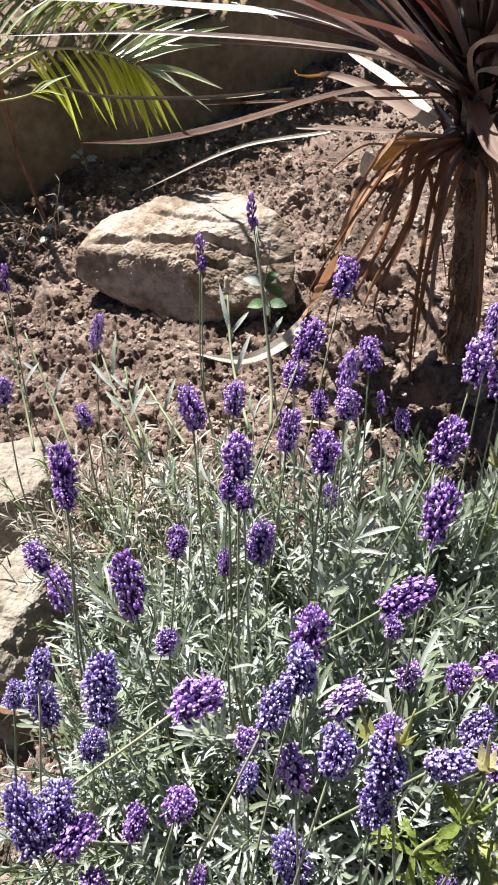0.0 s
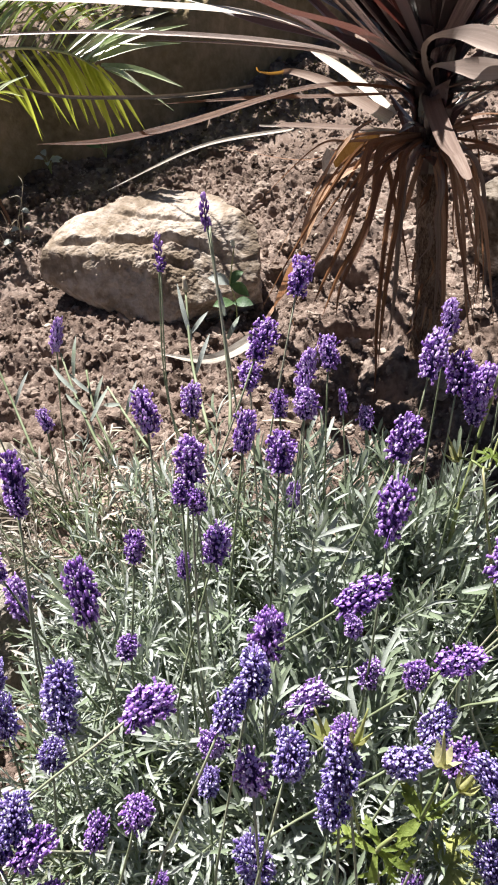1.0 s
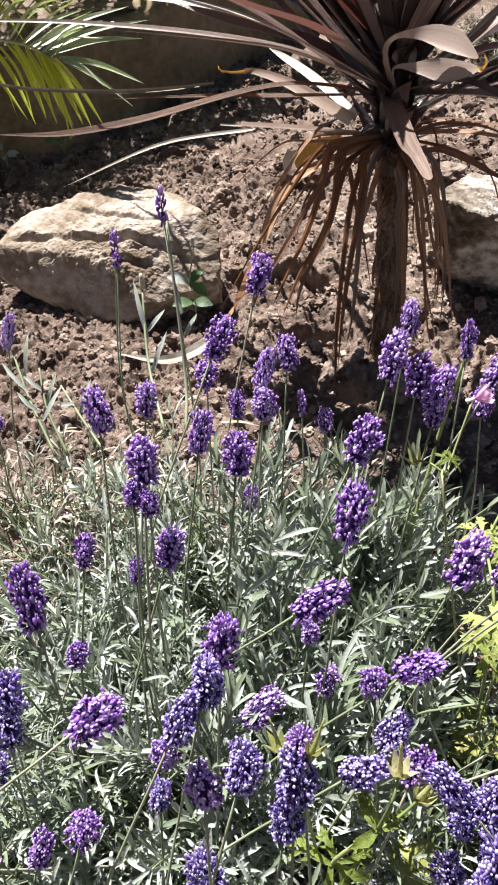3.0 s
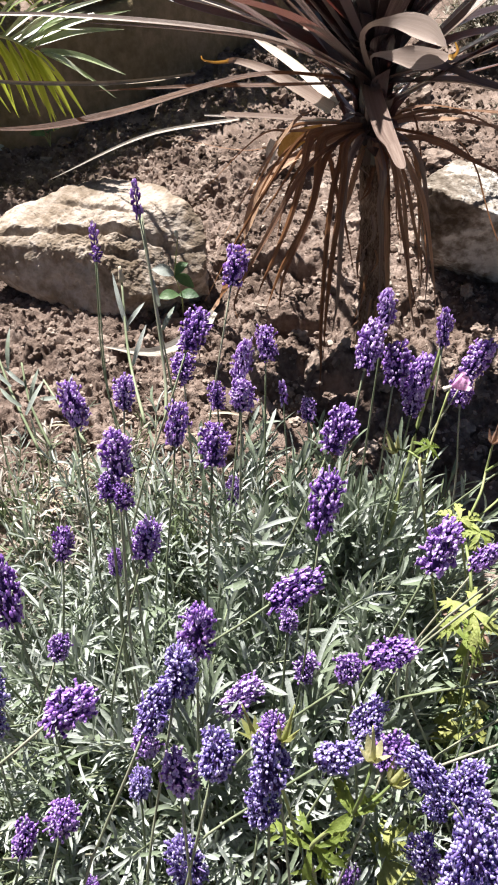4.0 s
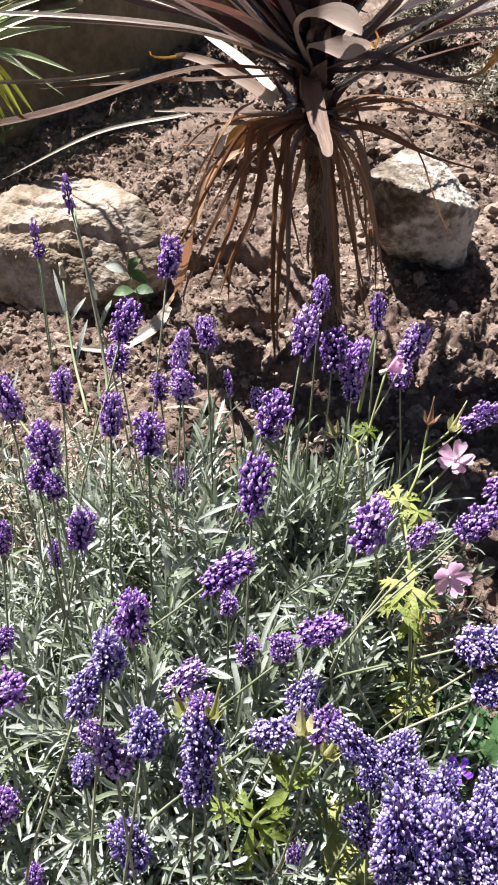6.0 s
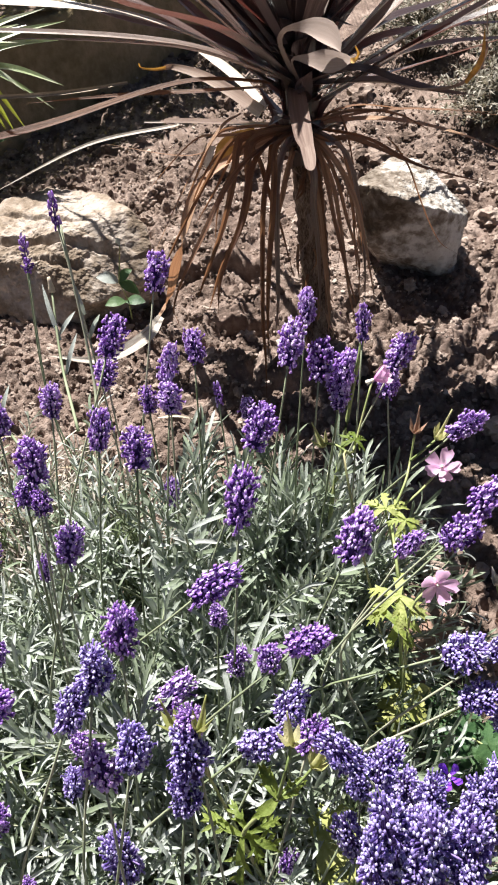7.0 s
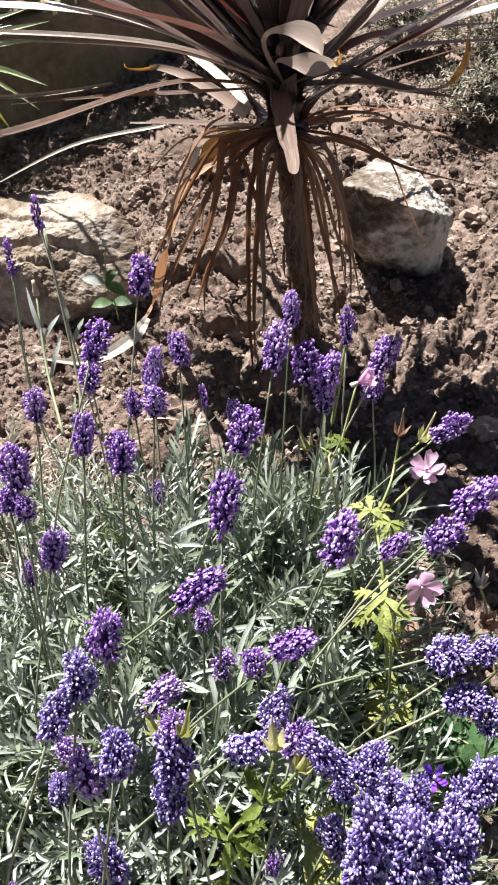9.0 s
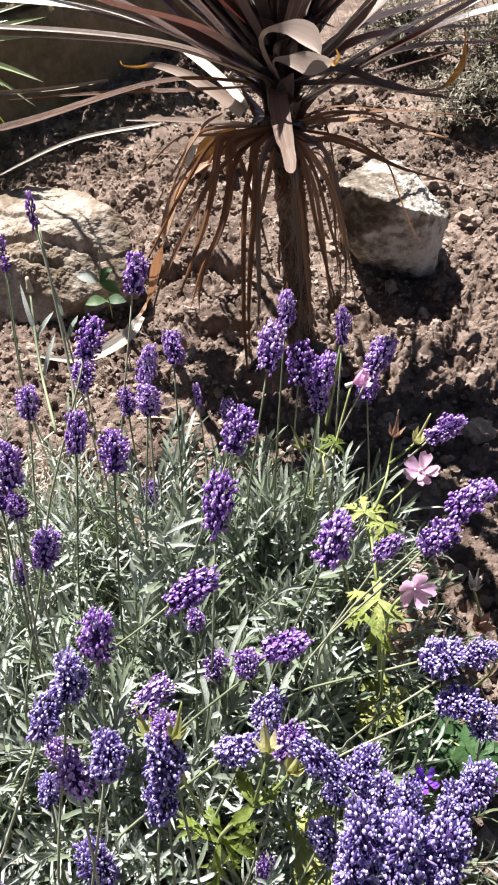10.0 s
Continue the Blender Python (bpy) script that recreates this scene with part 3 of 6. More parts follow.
def spike(plant, center, axis_mm, width_mm):
    """A flower head on its stalk; the stalk bends down to the foot of the plant."""
    c, ax = Vector(center), Vector(axis_mm) / 1000
    low = c - ax * 0.5
    root = plant.location
    r = spike_rnd
    foot = Vector((root.x + (c.x - root.x) * 0.35 + r.uniform(-0.02, 0.02), root.y + (c.y - root.y) * 0.35 + r.uniform(-0.02, 0.02), root.z + 0.03))
    d = ax.normalized()
    drop = low.z - foot.z
    mid = low - d * drop * 0.35 - Vector((0, 0, drop * 0.12))
    mid2 = (mid + foot) * 0.5 + (mid - foot).cross(Vector((0, 0, 1))) * r.uniform(-0.06, 0.06)
    sh = Sheaf()
    pts = curve_points([foot, mid2, mid, low + d * 0.004], 14)
    tube(sh, [p - root for p in pts], 0.0012, 0.0008, 5)
    st = part("stem", sh.mesh("stem", [LAV_STEM]), plant)
    head = part("flower_spike", (BLUE_SPIKES if c.y < 0.5 and (plant == right or plant == left) or c.y < 0.47 and int(c.x * 1000) % 2 else LOOSE_SPIKES if width_mm < 11 else SPIKES)[r.randrange(5)], st)
    q = d.to_track_quat("Z", "Y").to_matrix().to_4x4()
    head.matrix_local = Matrix.Translation(low - root) @ q @ pose(0, 0, 0, 0, 0, r.uniform(0, 360)) @ Matrix.Diagonal((width_mm / 1000, width_mm / 1000, ax.length, 1))
    return head


def foliage(plant, count, sx, sy, top, seed):
    """Leafy grey-green shoots over a mound round the foot of the plant."""
    r = random.Random(seed)
    for i in range(count):
        a, q = r.uniform(0, 2 * math.pi), math.sqrt(r.random())
        x, y = math.cos(a) * q * sx, math.sin(a) * q * sy
        wx, wy = x + plant.location.x, y + plant.location.y
        if math.hypot(wx + 0.155, (wy - 0.535) * 0.8) < 0.078 or math.hypot(wx + 0.235, wy - 0.68) < 0.095 or math.hypot(wx + 0.30, wy - 0.89) < 0.10:
            continue
        h = top * (1 - 0.65 * q * q) * (0.45 + 0.55 * r.random() ** 0.6)
        lean = Vector((x / sx * 0.8 + r.uniform(-0.6, 0.6), y / sy * 0.8 + r.uniform(-0.6, 0.6), 1.0 - 0.35 * q)).normalized()
        s = r.uniform(0.72, 1.08)
        # darker shoots, low down and round one spot, stand in for shade
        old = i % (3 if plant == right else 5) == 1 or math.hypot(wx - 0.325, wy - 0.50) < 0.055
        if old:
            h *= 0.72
        dry = wx - 0.9 * (wy - 0.72) < -0.02 + r.uniform(-0.06, 0.06) and i % 3 and wy > 0.62
        tall = (0.11 < wx + r.uniform(-0.03, 0.03) < 0.31 and wy > 0.44 and r.random() < 0.75) or r.random() < 0.07
        ob = part("leafy_shoot", OLD_SHADED_SHOOTS[i % 6] if old else DRY_SHOOTS[i % 6] if dry else LONG_SHOOTS[i % 8] if tall else SHOOTS[r.randrange(len(SHOOTS))], plant)
        tall = tall and not old and not dry
        if tall:
            s *= 1.25
            lean = (lean + Vector((0, 0, 0.5))).normalized()
        ob.matrix_local = Matrix.Translation((x, y, max(h - (0.05 if tall else 0.06), 0.0))) @ lean.to_track_quat("Z", "Y").to_matrix().to_4x4() @ pose(0, 0, 0, 0, 0, r.uniform(0, 360)) @ Matrix.Diagonal((s, s, s, 1))


left = lavender(-0.02, 0.60, "lavender with dark violet heads over grey-green leaves, beside the stones")
back = lavender(0.09, 0.66, "tall lavender with violet heads on thin stalks before the boulder")
front = lavender(0.09, 0.45, "lavender with dense violet heads above silvery narrow leaves")
rear = lavender(0.25, 0.68, "lavender with deep violet heads near the foot of the bronze cordyline")
right = lavender(0.265, 0.44, "lavender with a thick cluster of pale violet heads")
spike(left, (-0.033, 0.551, 0.437), (2, 15, 33), 19)
spike(left, (-0.030, 0.539, 0.425), (2, 5, 15), 14)
spike(left, (-0.119, 0.880, 0.297), (5, 15, 35), 14)
spike(left, (-0.076, 0.550, 0.346), (-10, 7, 22), 18)
spike(left, (-0.069, 0.550, 0.308), (-8, 12, 29), 19)
spike(left, (-0.027, 0.487, 0.297), (1, 10, 39), 32)
spike(left, (-0.026, 0.473, 0.283), (0, 10, 29), 24)
spike(left, (-0.021, 0.441, 0.298), (3, 9, 22), 18)
spike(left, (-0.044, 0.460, 0.361), (3, 11, 21), 17)
spike(left, (-0.055, 0.460, 0.314), (-4, 17, 34), 20)
spike(left, (-0.072, 0.460, 0.322), (3, 7, 17), 15)
spike(left, (-0.043, 0.387, 0.320), (-12, 21, 44), 24)
spike(left, (-0.025, 0.394, 0.324), (1, 16, 30), 22)
spike(left, (-0.183, 0.850, 0.384), (-0, 8, 20), 8)
spike(left, (-0.189, 0.780, 0.302), (-0, 11, 26), 17)
spike(left, (-0.126, 0.800, 0.249), (-1, 9, 23), 15)
spike(back, (0.067, 0.799, 0.471), (-2, 8, 22), 8)
spike(back, (-0.005, 0.926, 0.364), (2, 8, 21), 9)
spike(back, (-0.003, 0.914, 0.353), (1, 5, 12), 10)
spike(back, (0.141, 0.778, 0.422), (9, 13, 30), 22)
spike(back, (0.115, 0.680, 0.435), (14, 11, 27), 21)
spike(back, (0.034, 0.629, 0.416), (-0, 13, 31), 18)
spike(back, (0.055, 0.686, 0.374), (4, 11, 26), 19)
spike(back, (0.102, 0.684, 0.398), (1, -0, 22), 20)
spike(back, (0.144, 0.727, 0.367), (3, 14, 33), 17)
spike(back, (0.163, 0.770, 0.349), (2, 12, 28), 19)
spike(back, (0.143, 0.707, 0.348), (5, 11, 26), 22)
spike(back, (0.119, 0.740, 0.318), (0, 10, 24), 16)
spike(back, (0.101, 0.631, 0.393), (6, 14, 31), 17)
spike(back, (0.126, 0.618, 0.384), (4, 13, 29), 22)
spike(back, (0.128, 0.711, 0.227), (0, 13, 29), 14)
spike(back, (0.177, 0.800, 0.263), (-0, 8, 19), 9)
spike(front, (0.075, 0.563, 0.437), (2, 13, 29), 21)
spike(front, (0.069, 0.549, 0.424), (1, 5, 16), 14)
spike(front, (0.078, 0.545, 0.419), (1, 2, 17), 14)
spike(front, (0.197, 0.551, 0.401), (6, 16, 36), 23)
spike(front, (0.086, 0.544, 0.377), (9, 11, 23), 20)
spike(front, (0.025, 0.561, 0.354), (4, 11, 24), 15)
spike(front, (0.056, 0.560, 0.331), (1, 9, 19), 11)
spike(front, (0.009, 0.500, 0.391), (-6, 17, 40), 20)
spike(front, (0.178, 0.511, 0.367), (31, 5, 20), 21)
spike(front, (0.173, 0.530, 0.300), (2, 6, 16), 14)
spike(front, (0.119, 0.488, 0.364), (3, 15, 32), 22)
spike(front, (0.116, 0.442, 0.402), (7, 12, 24), 22)
spike(front, (0.103, 0.428, 0.390), (13, 12, 23), 19)
spike(front, (0.064, 0.424, 0.403), (26, 7, 18), 22)
spike(front, (-0.014, 0.382, 0.310), (20, 13, 22), 23)
spike(front, (-0.004, 0.362, 0.289), (2, 12, 21), 18)
spike(front, (0.005, 0.408, 0.257), (8, 13, 23), 17)
spike(front, (0.046, 0.399, 0.322), (8, 8, 22), 19)
spike(front, (0.107, 0.393, 0.262), (-5, 20, 38), 25)
spike(front, (0.050, 0.379, 0.257), (1, 8, 15), 12)
spike(front, (0.073, 0.470, 0.246), (2, 7, 25), 20)
spike(front, (0.079, 0.430, 0.285), (1, 10, 20), 16)
spike(front, (0.112, 0.410, 0.353), (0, 12, 23), 20)
spike(front, (0.135, 0.407, 0.384), (8, 11, 25), 22)
spike(front, (0.162, 0.422, 0.374), (-1, 9, 20), 17)
spike(front, (0.160, 0.411, 0.363), (2, 15, 29), 24)
spike(front, (0.155, 0.400, 0.334), (5, 13, 24), 20)
spike(front, (0.140, 0.490, 0.271), (27, 8, 20), 21)
spike(front, (0.184, 0.510, 0.272), (3, 10, 20), 18)
spike(front, (0.207, 0.473, 0.341), (-1, 9, 20), 17)
spike(front, (0.231, 0.471, 0.361), (22, 4, 17), 19)
spike(front, (0.218, 0.451, 0.322), (14, 10, 22), 20)
spike(front, (0.199, 0.429, 0.324), (23, 4, 17), 22)
spike(front, (0.228, 0.430, 0.326), (8, 10, 21), 19)
spike(front, (0.009, 0.530, 0.273), (8, 9, 18), 18)
spike(front, (0.208, 0.400, 0.173), (3, 17, 30), 17)
spike(rear, (0.214, 0.637, 0.376), (16, 13, 31), 24)
spike(rear, (0.261, 0.760, 0.389), (4, 12, 28), 16)
spike(rear, (0.204, 0.850, 0.192), (-1, 10, 24), 18)
spike(rear, (0.245, 0.725, 0.379), (9, 15, 36), 24)
spike(rear, (0.270, 0.740, 0.347), (5, 15, 36), 26)
spike(rear, (0.291, 0.741, 0.331), (8, 15, 37), 27)
spike(rear, (0.286, 0.730, 0.312), (5, 10, 23), 21)
spike(rear, (0.305, 0.740, 0.382), (3, 13, 30), 13)
spike(rear, (0.344, 0.760, 0.330), (20, 11, 33), 25)
spike(rear, (0.334, 0.760, 0.296), (0, 11, 25), 23)
spike(rear, (0.376, 0.660, 0.336), (27, 3, 22), 19)
spike(right, (0.361, 0.556, 0.377), (26, 6, 26), 21)
spike(right, (0.338, 0.540, 0.361), (21, 5, 21), 21)
spike(right, (0.269, 0.536, 0.373), (16, 13, 32), 23)
spike(right, (0.320, 0.585, 0.289), (15, 8, 22), 16)
spike(right, (0.332, 0.478, 0.317), (29, -4, 13), 26)
spike(right, (0.357, 0.479, 0.318), (19, 3, 15), 18)
spike(right, (0.339, 0.457, 0.297), (25, 1, 16), 22)
spike(right, (0.354, 0.448, 0.288), (3, 12, 22), 20)
spike(right, (0.241, 0.413, 0.340), (-22, 11, 26), 21)
spike(right, (0.270, 0.418, 0.307), (15, 13, 27), 22)
spike(right, (0.254, 0.412, 0.300), (1, 10, 22), 18)
spike(right, (0.287, 0.424, 0.244), (5, 13, 31), 26)
spike(right, (0.324, 0.398, 0.287), (4, 14, 28), 24)
spike(right, (0.338, 0.409, 0.298), (9, 14, 27), 24)
spike(right, (0.263, 0.377, 0.323), (-5, 22, 39), 29)
spike(right, (0.285, 0.371, 0.318), (4, 23, 41), 29)
spike(right, (0.307, 0.369, 0.316), (11, 18, 34), 26)
spike(right, (0.255, 0.362, 0.309), (1, 17, 30), 24)
spike(right, (0.277, 0.357, 0.304), (0, 16, 34), 27)
spike(right, (0.302, 0.353, 0.301), (-0, 14, 30), 24)
for dx, dy, dz, tilt, fat in ((0.0, 0.0, 0.0, -6, 24), (0.022, 0.010, 0.006, 4, 22), (0.045, 0.004, -0.004, 9, 24), (0.012, 0.026, -0.010, -3, 20), (0.036, 0.028, 0.0, 6, 21), (0.058, 0.022, -0.012, 12, 20), (-0.014, 0.016, -0.014, -12, 20), (0.028, -0.012, -0.020, 2, 24)):
    spike(right, (0.258 + dx, 0.372 + dy, 0.296 + dz), (tilt, 13, 29), fat)
foliage(left, 245, 0.095, 0.20, 0.21, 1)
foliage(back, 270, 0.17, 0.16, 0.23, 2)
foliage(front, 365, 0.18, 0.17, 0.24, 3)
edge = lavender(-0.12, 0.80, "sparse lavender with upright silvery shoots at the edge of the bed")
foliage(edge, 80, 0.13, 0.11, 0.17, 6)
foliage(rear, 205, 0.09, 0.12, 0.20, 4)
foliage(right, 85, 0.065, 0.11, 0.22, 5)


# ---- cordyline ----
cordyline = thing("cordyline", (0.326, 1.215, 0), "bronze cordyline with arching sword leaves and a skirt of withered leaves", "cordyline")
FOOT = Vector((0.326, 1.215, 0))
HEART = Vector((0.298, 1.185, 0.37))


def build_trunk():
    sh = Sheaf()
    pts = curve_points([(0, 0, -0.02), (-0.010, -0.012, 0.18), HEART - FOOT + Vector((0, 0, 0.015))], 60)
    vs, fs, sides = [], [], 56
    for i, p in enumerate(pts):
        t = i / 60
        for k in range(sides):
            w = 2 * math.pi * k / sides
            ring = 0.0018 * (math.sin(i * 1.9 + 0.8 * math.sin(w * 2)) > 0.4)
            r = 0.0205 - 0.003 * t + 0.006 * max(0, 0.1 - t) * 10 + ring + 0.0030 * noise.fractal(Vector((math.cos(w) * 3, math.sin(w) * 3, t * 14)), 1, 2, 4) + 0.0022 * noise.noise(Vector((math.cos(w) * 11, math.sin(w) * 11, t * 5)))
            vs.append(p + Vector((math.cos(w) * r, math.sin(w) * r, 0)))
    for i in range(60):
        for k in range(sides):
            l = (k + 1) % sides
            fs.append((i * sides + k, i * sides + l, (i + 1) * sides + l, (i + 1) * sides + k))
    sh.add(vs, fs)
    part("trunk", sh.mesh("trunk", [BARK]), cordyline, "rough ringed grey-brown trunk")


build_trunk()


def sword(ctrl, width, mat, name="leaf", label="", fold=0.35, twist=0.0, n=18, hint=(0, 0, 1), base=0.55, peak=0.3, wave=0.0, blunt=1.7):
    """A leaf of the cordyline through world points."""
    sh = Sheaf()
    blade(sh, [p - FOOT for p in curve_points(ctrl, n)], width, Vector(hint), fold, base, peak, twist, 0, wave, blunt, True)
    return part(name, sh.mesh(name, [mat]), cordyline, label)


def crown(seed=11):
    r = random.Random(seed)
    made = 0
    for i in range(128):
        t = (i / 127) ** 0.8
        az = i * 2.39996 + r.uniform(-0.25, 0.25)
        rise = 0.46 + 0.82 * t + r.uniform(-0.12, 0.12)
        out = Vector((math.cos(az), math.sin(az), 0))
        if out.y < -0.72 and rise < 1.0 or (1.2 < az % 6.2832 < 3.0 and rise > 0.75 and i % 3 == 1):
            continue
        d = out * math.cos(rise) + Vector((0, 0, math.sin(rise)))
        l = r.uniform(0.42, 0.62) * (1 - 0.15 * t) * (0.62 if rise > 1.0 else 1.0)
        p0 = HEART + Vector((0, 0, 0.10 * t)) + out * 0.012
        sag = r.uniform(0.03, 0.13) * (1.1 - 0.7 * t)
        p1 = p0 + d * l * 0.4
        p2 = p0 + d * l * 0.75 - Vector((0, 0, sag * 0.45 * l / 0.5))
        p3 = p0 + d * l - Vector((0, 0, sag * l / 0.5))
        made += 1
        wide, twist, fold = r.uniform(0.014, 0.026), r.uniform(-0.4, 0.4), r.uniform(0.5, 0.95)
        if rise < 0.85:
            fold *= 0.38
        sparse = out.x > 0.2 and out.y < 0.2 and rise > 0.7 and made % 2
        # paler side leaves put glare into the colour, the shaded heart stays dark
        if not sparse and made not in (4, 8, 10, 13, 19, 22, 33, 38, 44, 45, 47, 58, 75, 92):
            sword([p0, p1, p2, p3], wide, (CORD_GREY if made % 3 == 0 else CORD_BROWN if made % 3 == 1 else CORD) if rise < 0.95 and abs(out.x) > 0.4 else CORD, twist=twist, fold=fold)


crown()


def inner_leaves(seed=31):
    """Narrow upright leaves in the heart of the crown."""
    r = random.Random(seed)
    for i in range(34):
        az, rise = r.uniform(0, 6.28), r.uniform(0.55, 1.35)
        out = Vector((math.cos(az), math.sin(az), 0))
        if out.y < -0.6 and rise < 1.1:
            continue
        d = out * math.cos(rise) + Vector((0, 0, math.sin(rise)))
        l = r.uniform(0.26, 0.46)
        p0 = HEART + Vector((0, 0, r.uniform(0.02, 0.09))) + out * 0.01
        sword([p0, p0 + d * l * 0.5, p0 + d * l - Vector((0, 0, r.uniform(0.0, 0.05)))], r.uniform(0.010, 0.018), CORD, twist=r.uniform(-0.5, 0.5), fold=r.uniform(0.6, 1.0), n=14)


inner_leaves()
# tall leaves, mostly out of view, added to shade the soil and the boulder
for tip, wide in (((0.36, 0.92, 0.66), 0.024), ((0.33, 0.93, 0.70), 0.026), ((-0.12, 1.60, 0.50), 0.012), ((-0.20, 1.66, 0.54), 0.011), ((0.02, 1.42, 0.70), 0.03), ((0.10, 1.45, 0.74), 0.03), ((-0.08, 1.58, 0.64), 0.034), ((-0.02, 1.66, 0.68), 0.034), ((0.05, 1.60, 0.72), 0.034), ((-0.14, 1.52, 0.62), 0.030), ((-0.04, 1.50, 0.70), 0.034)):
    sword([HEART + Vector((0, 0, 0.06)), HEART.lerp(Vector(tip), 0.5) + Vector((0, 0, 0.06)), tip], wide, CORD, blunt=5)


def leaf_bases(seed=15):
    """Short dark leaf bases that clasp the top of the trunk."""
    r = random.Random(seed)
    for i in range(44):
        az = i * 2.39996 + r.uniform(-0.2, 0.2)
        out = Vector((math.cos(az), math.sin(az), 0))
        z = -0.07 + 0.17 * i / 44
        p0 = HEART + Vector((0, 0, z)) + out * 0.017
        l = r.uniform(0.05, 0.10)
        tip = p0 + out * l * r.uniform(0.35, 0.8) + Vector((0, 0, l * r.uniform(0.3, 0.9)))
        sword([p0, p0 + out * 0.006 + Vector((0, 0, l * 0.4)), tip], r.uniform(0.018, 0.030), CORD, "leaf_base", "", 0.25, 0.0, 8, out, 0.9, 0.3)


leaf_bases()


def skirt(seed=5):
    r = random.Random(seed)
    for i in range(9):
        az = r.choice((0.15, 0.5, 1.2, 2.2, 5.75, 6.1, 6.2)) + r.gauss(0, 0.12)
        out = Vector((math.cos(az), math.sin(az), 0))
        side = Vector((-out.y, out.x, 0))
        reach = r.uniform(0.035, 0.085) + 0.14 * r.random() ** 2 * max(0, -out.x)
        p0 = HEART + Vector((0, 0, r.uniform(-0.07, -0.01))) + out * 0.018
        low = r.uniform(0.02, 0.16)
        drop = p0.z - low
        slant = side * r.gauss(0, 0.014)
        sway = [side * r.gauss(0, 0.003) + out * r.gauss(0, 0.003) for k in range(4)]
        pts = [p0, p0 + out * reach * 0.45 + Vector((0, 0, r.uniform(0.0, 0.02))), p0 + out * reach * 0.75 - Vector((0, 0, drop * 0.20)) + slant * 0.3 + sway[0],
               p0 + out * reach * 0.9 - Vector((0, 0, drop * 0.5)) + slant * 0.6 + sway[1], p0 + out * reach - Vector((0, 0, drop * 0.76)) + slant * 0.9 + sway[2],
               p0 + out * reach * 1.06 - Vector((0, 0, drop)) + slant * 1.2 + sway[3] * 2]
        wide = r.uniform(0.0028, 0.0048) if i % 7 else r.uniform(0.005, 0.007)
        sword(pts, wide, CORD_DEAD, "dead_leaf", "", r.uniform(0.5, 1.1), r.uniform(-0.9, 0.9), 26, out, 0.9, 0.2, 0.03)


def ribbon(sections, mat, name="leaf", label=""):
    """A broad leaf through pairs of edge points, slightly hollow across."""
    sh = Sheaf()
    up, lo = curve_points([s[0] for s in sections], 20), curve_points([s[1] for s in sections], 20)
    vs, fs, m = [], [], 6
    uv = [(0.05 + 0.9 * k / m, 0.1 + 2.0 * i / 20) for i in range(21) for k in range(m + 1)]
    for a, c in zip(up, lo):
        for k in range(m + 1):
            s = k / m
            vs.append(a.lerp(c, s) - FOOT + Vector((0, 0.14, -0.14)) * (a - c).length * 4 * s * (1 - s))
    for i in range(20):
        for k in range(m):
            q = i * (m + 1) + k
            fs.append((q, q + m + 1, q + m + 2, q + 1))
    sh.add(vs, fs, 0, uv)
    return part(name, sh.mesh(name, [mat]), cordyline, label)


skirt()


def trunk_scraps(seed=8):
    """Frayed ends of old leaf bases that cling to the bark."""
    r = random.Random(seed)
    for i in range(26):
        az = r.uniform(3.3, 6.6)
        out = Vector((math.cos(az), math.sin(az), 0))
        side = Vector((-out.y, out.x, 0))
        z = r.uniform(0.05, 0.33)
        c = FOOT.lerp(HEART, z / 0.37) + out * 0.019
        c.z = z
        l = r.uniform(0.02, 0.06)
        sword([c, c - Vector((0, 0, l * 0.5)) + out * r.uniform(0.001, 0.006) + side * r.uniform(-0.006, 0.006), c - Vector((0, 0, l)) + out * r.uniform(0.002, 0.014) + side * r.uniform(-0.014, 0.014)],
              r.uniform(0.003, 0.008), CORD_DEAD if i % 3 else CORD_BROWN, "bark_scrap", "", 0.4, r.uniform(-1, 1), 8, out, 0.9, 0.3, 0.05)


trunk_scraps()


# arching live leaves that stand out from the crown
CAMWARD = (0, -0.75, 0.66)


